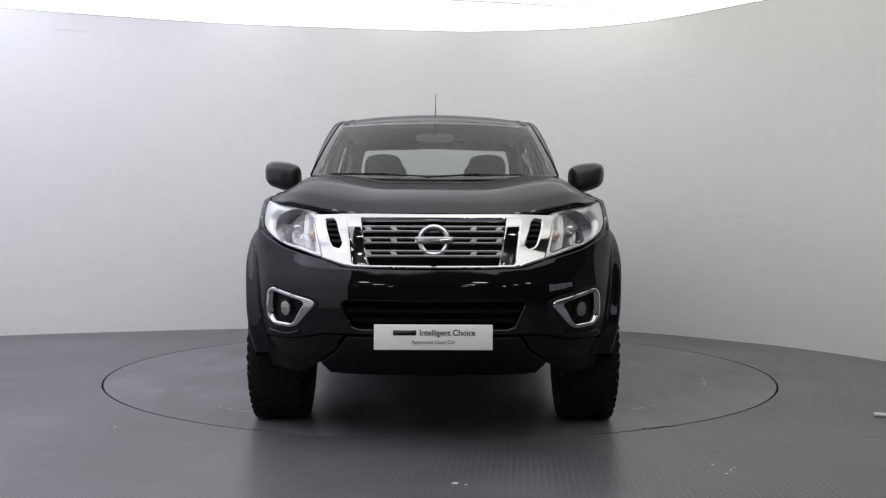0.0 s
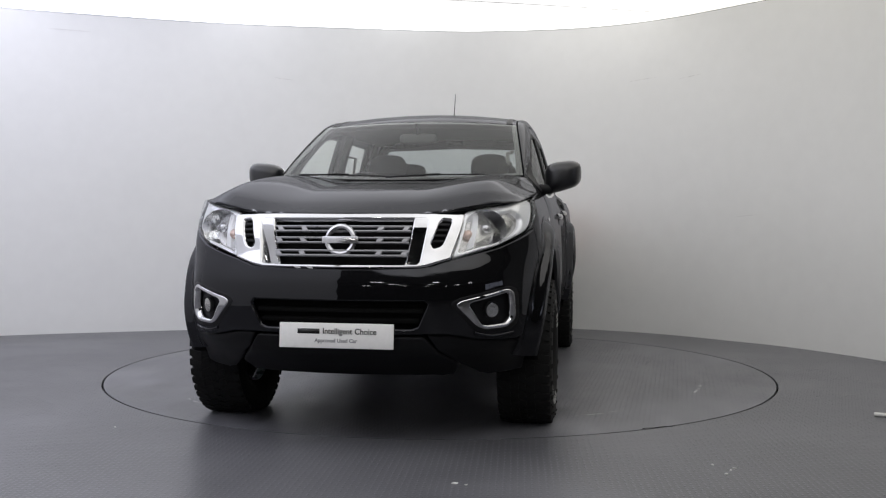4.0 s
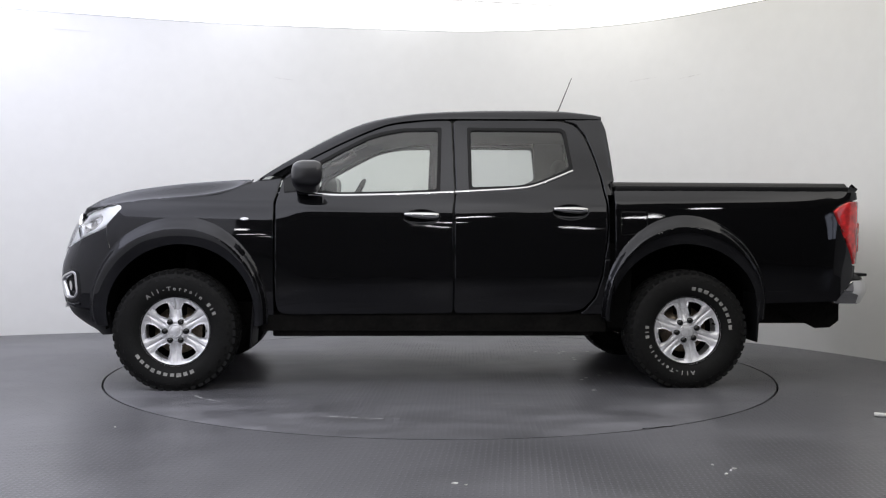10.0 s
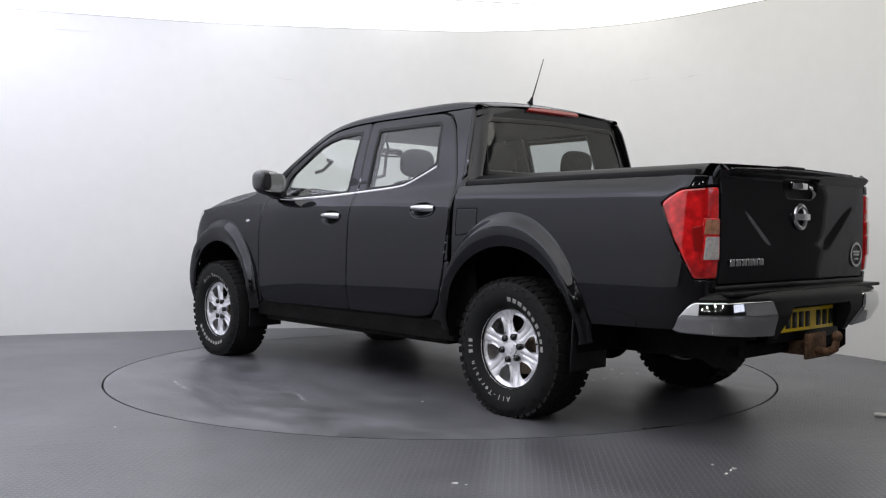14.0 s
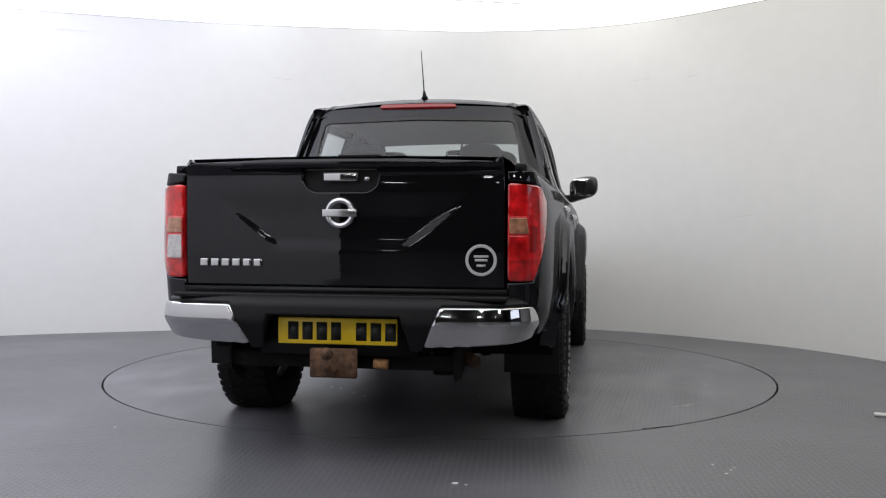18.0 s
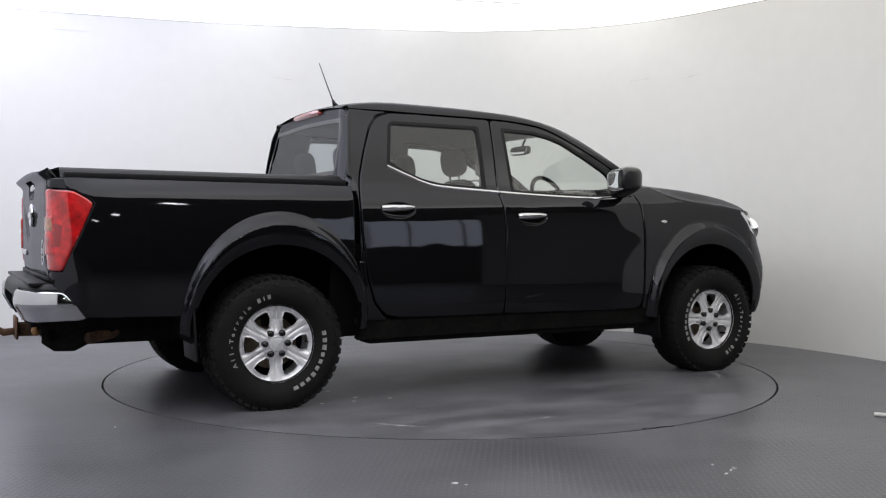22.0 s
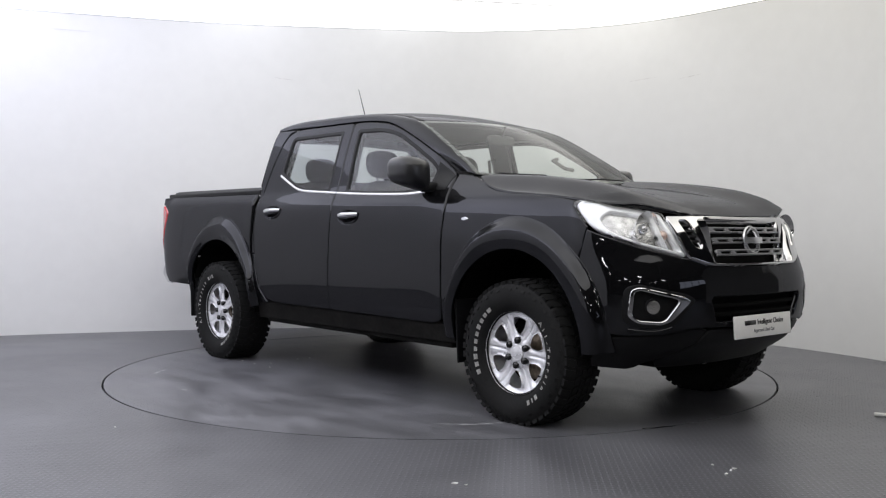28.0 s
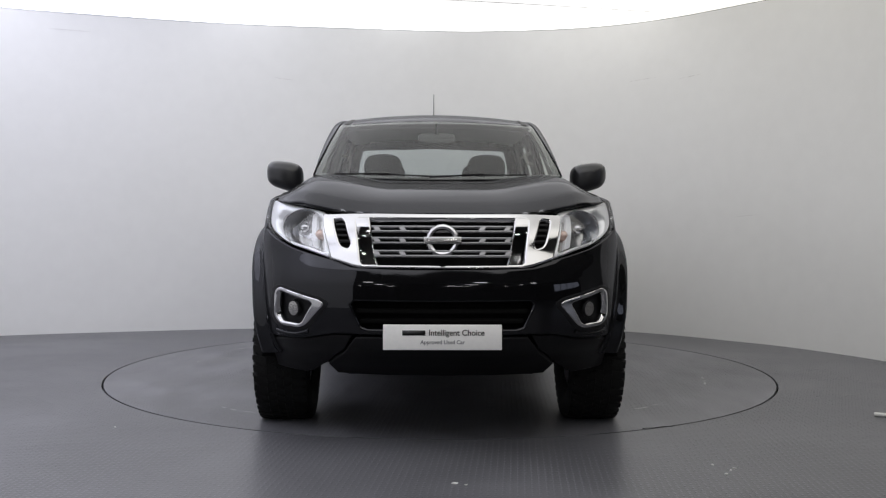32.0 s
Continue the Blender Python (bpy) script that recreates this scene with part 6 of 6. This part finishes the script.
part("prop_shaft", tube([(-0.3, 0.0, 0.38), (-1.45, 0.05, 0.37)], 0.035, 10), UNDERBODY, truck)
part("fuel_tank", box(-0.95, 0.1, 0.2, 0.62, 0.30, 0.44, 0.03), UNDERBODY, truck)
part("silencer", tube([(-0.1, -0.3, 0.36), (-0.65, -0.3, 0.36)], 0.085, 14), UNDERBODY, truck)
part("exhaust_pipe", tube([(0.8, -0.3, 0.38), (-0.1, -0.3, 0.36), (-0.65, -0.3, 0.36), (-1.2, -0.34, 0.44), (-1.6, -0.36, 0.5), (-2.3, -0.42, 0.42), (-2.5, -0.55, 0.4)], 0.03, 10), RUST, truck)
part("spare_wheel", tube([(-2.1, 0, 0.40), (-2.1, 0, 0.58)], 0.34, 28), RUBBER, truck)

# ---------------------------------------------------------------- cabin
def blob(name, centre, size, parent, mat, p=3.2, tilt=0.0, label=""):
    bm = superbox(0, 0, 0, size[0] / 2, size[1] / 2, size[2] / 2, p, 14, 22)
    ob = part(name, bm, mat, parent, label)
    ob.matrix_basis = pose(*centre, 0, tilt, 0)
    return ob


for y in (0.37, -0.37):
    seat = blob("front_seat", (0.12, y, 0.80), (0.52, 0.50, 0.18), truck, FABRIC, label="dark cloth front seat")
    blob("backrest", (-0.13, y, 1.08), (0.16, 0.50, 0.62), seat, FABRIC, tilt=-14).matrix_basis = pose(-0.235, 0, 0.205, 0, -14, 0)
    h = blob("headrest", (0, 0, 0), (0.10, 0.27, 0.19), seat, FABRIC, 2.8)
    h.matrix_basis = pose(-0.325, 0, 0.62, 0, -10, 0)
    for d in (0.06, -0.06):
        part("headrest_post", tube([(-0.30, d, 0.44), (-0.325, d, 0.56)], 0.007, 8), SATIN, seat)
bench = blob("rear_bench", (-0.62, 0, 0.80), (0.5, 1.36, 0.18), truck, FABRIC, 5, label="dark cloth rear bench")
bk = blob("backrest", (0, 0, 0), (0.16, 1.34, 0.58), bench, FABRIC, 6)
bk.matrix_basis = pose(-0.27, 0, 0.24, 0, -12, 0)
for y in (0.36, -0.36):
    h = blob("headrest", (0, 0, 0), (0.10, 0.27, 0.19), bench, FABRIC, 2.8)
    h.matrix_basis = pose(-0.345, y, 0.605, 0, -8, 0)
    for d in (0.06, -0.06):
        part("headrest_post", tube([(-0.33, y + d, 0.47), (-0.345, y + d, 0.56)], 0.007, 8), SATIN, bench)
dash = blob("dashboard", (0.86, 0, 1.02), (0.46, 1.36, 0.34), truck, BLACK_PLASTIC, 4.5, label="dark dashboard")
blob("instrument_hood", (0, 0, 0), (0.22, 0.36, 0.12), dash, BLACK_PLASTIC).matrix_basis = pose(-0.08, -0.36, 0.17)
bm = bmesh.new()
rows = []
for i in range(33):
    a = 2 * math.pi * i / 32
    rows.append([Vector((0.014 * math.sin(b), (0.18 + 0.016 * math.cos(b)) * math.cos(a), (0.18 + 0.016 * math.cos(b)) * math.sin(a))) for b in (2 * math.pi * k / 8 for k in range(9))])
bm.free()
sw = part("steering_wheel", loft(rows), BLACK_PLASTIC, truck, "black steering wheel")
sw.matrix_basis = pose(0.56, -0.37, 1.18, 0, -28, 0)
part("hub", superbox(0, 0, 0, 0.03, 0.07, 0.06, 3, 10, 18), BLACK_PLASTIC, sw)
for a in (0, 180, 270):
    part("spoke", tube([(0, 0.05 * math.cos(radians(a)), 0.05 * math.sin(radians(a))), (0, 0.175 * math.cos(radians(a)), 0.175 * math.sin(radians(a)))], 0.014, 8), BLACK_PLASTIC, sw)
rvm = part("rear_view_mirror", superbox(0.56, 0.0, 1.555, 0.02, 0.12, 0.033, 4, 10, 20), TRIM_GREY, truck, "small grey rear-view mirror")
part("mirror_glass", superbox(0.539, 0.0, 1.555, 0.002, 0.11, 0.026, 4, 8, 20), MIRROR, rvm)
part("stalk", tube([(0.57, 0, 1.575), (0.60, 0, 1.64)], 0.009, 8), BLACK_PLASTIC, rvm)
# headlining, inner pillars and door cards
bm = loft([[roof_at(-0.97 + 1.94 * i / 16, 0.01 + 0.97 * j / 16) + Vector((0, 0, -0.045)) for i in range(17)] for j in range(17)])
bmesh.ops.recalc_face_normals(bm, faces=bm.faces)
part("headlining", bm, LINING, truck)
for m in (1, -1):
    im = side_map(m, -0.032)
    panel("door_card", sx([(0.95, 0.48), (0.95, 1.19), (0.59, 1.185), (-0.12, 1.20), (-0.6, 1.235), (-0.86, 1.33), (-1.05, 1.33), (-1.03, 0.7), (-0.9, 0.48)]), im, BLACK_PLASTIC, truck, grid=0.08, thick=0.01)
    panel("pillar_trim", sx([(-0.03, 1.2), (-0.04, 1.66), (-0.215, 1.665), (-0.215, 1.22)]), side_map(m, -0.04), TRIM_GREY, truck, gap=0.0, thick=0.02)
    panel("pillar_trim", sx([(-0.85, 1.34), (-0.82, 1.665), (-1.05, 1.66), (-1.08, 1.28)]), side_map(m, -0.04), TRIM_GREY, truck, gap=0.0, thick=0.02)
    rows = []
    for i in range(17):
        a, b = along(rail_a, 0.40 * i / 16), along(rail_b, 0.40 * i / 16)
        rows.append([(q.x - 0.03, m * (q.y - 0.035), q.z - 0.02) for q in (a, (a + b) / 2 - Vector((0.0, 0.02, 0.0)), b)])
    part("pillar_trim", loft(rows), TRIM_GREY, truck)
    rows = []
    for i in range(25):
        a, b = along(rail_a, 0.34 + 0.66 * i / 24), along(rail_b, 0.34 + 0.66 * i / 24)
        rows.append([(q.x, m * q.y, q.z) for q in (a + Vector((0, -0.03, -0.045)), (a + b) / 2 + Vector((0, -0.035, -0.04)), b + Vector((0, -0.03, -0.042)), b + Vector((0, -0.08, -0.036)))])
    part("roof_side_trim", loft(rows), LINING, truck)
    if m > 0:
        part("grab_handle", tube([(0.52, m * 0.60, 1.47), (0.50, m * 0.565, 1.46), (0.60, m * 0.575, 1.40), (0.66, m * 0.60, 1.385)], 0.012, 8), LINING, truck)
    part("grab_handle", tube([(-0.17, m * 0.66, 1.50), (-0.17, m * 0.60, 1.49), (-0.17, m * 0.62, 1.33), (-0.17, m * 0.70, 1.31)], 0.012, 8), LINING, truck)
part("cab_back_trim", box(-1.10, -1.08, -0.72, 0.72, 0.5, 1.30), BLACK_PLASTIC, truck)


def motions():
    """The turntable and the truck on it make one full turn."""
    rows = [(t, pose(0, 0, 0, 0, 0, turn_of(t) - 90)) for t in TIMES]
    walk(turntable, rows)
    walk(truck, [(t, m @ OFFSET) for t, m in rows])


motions()
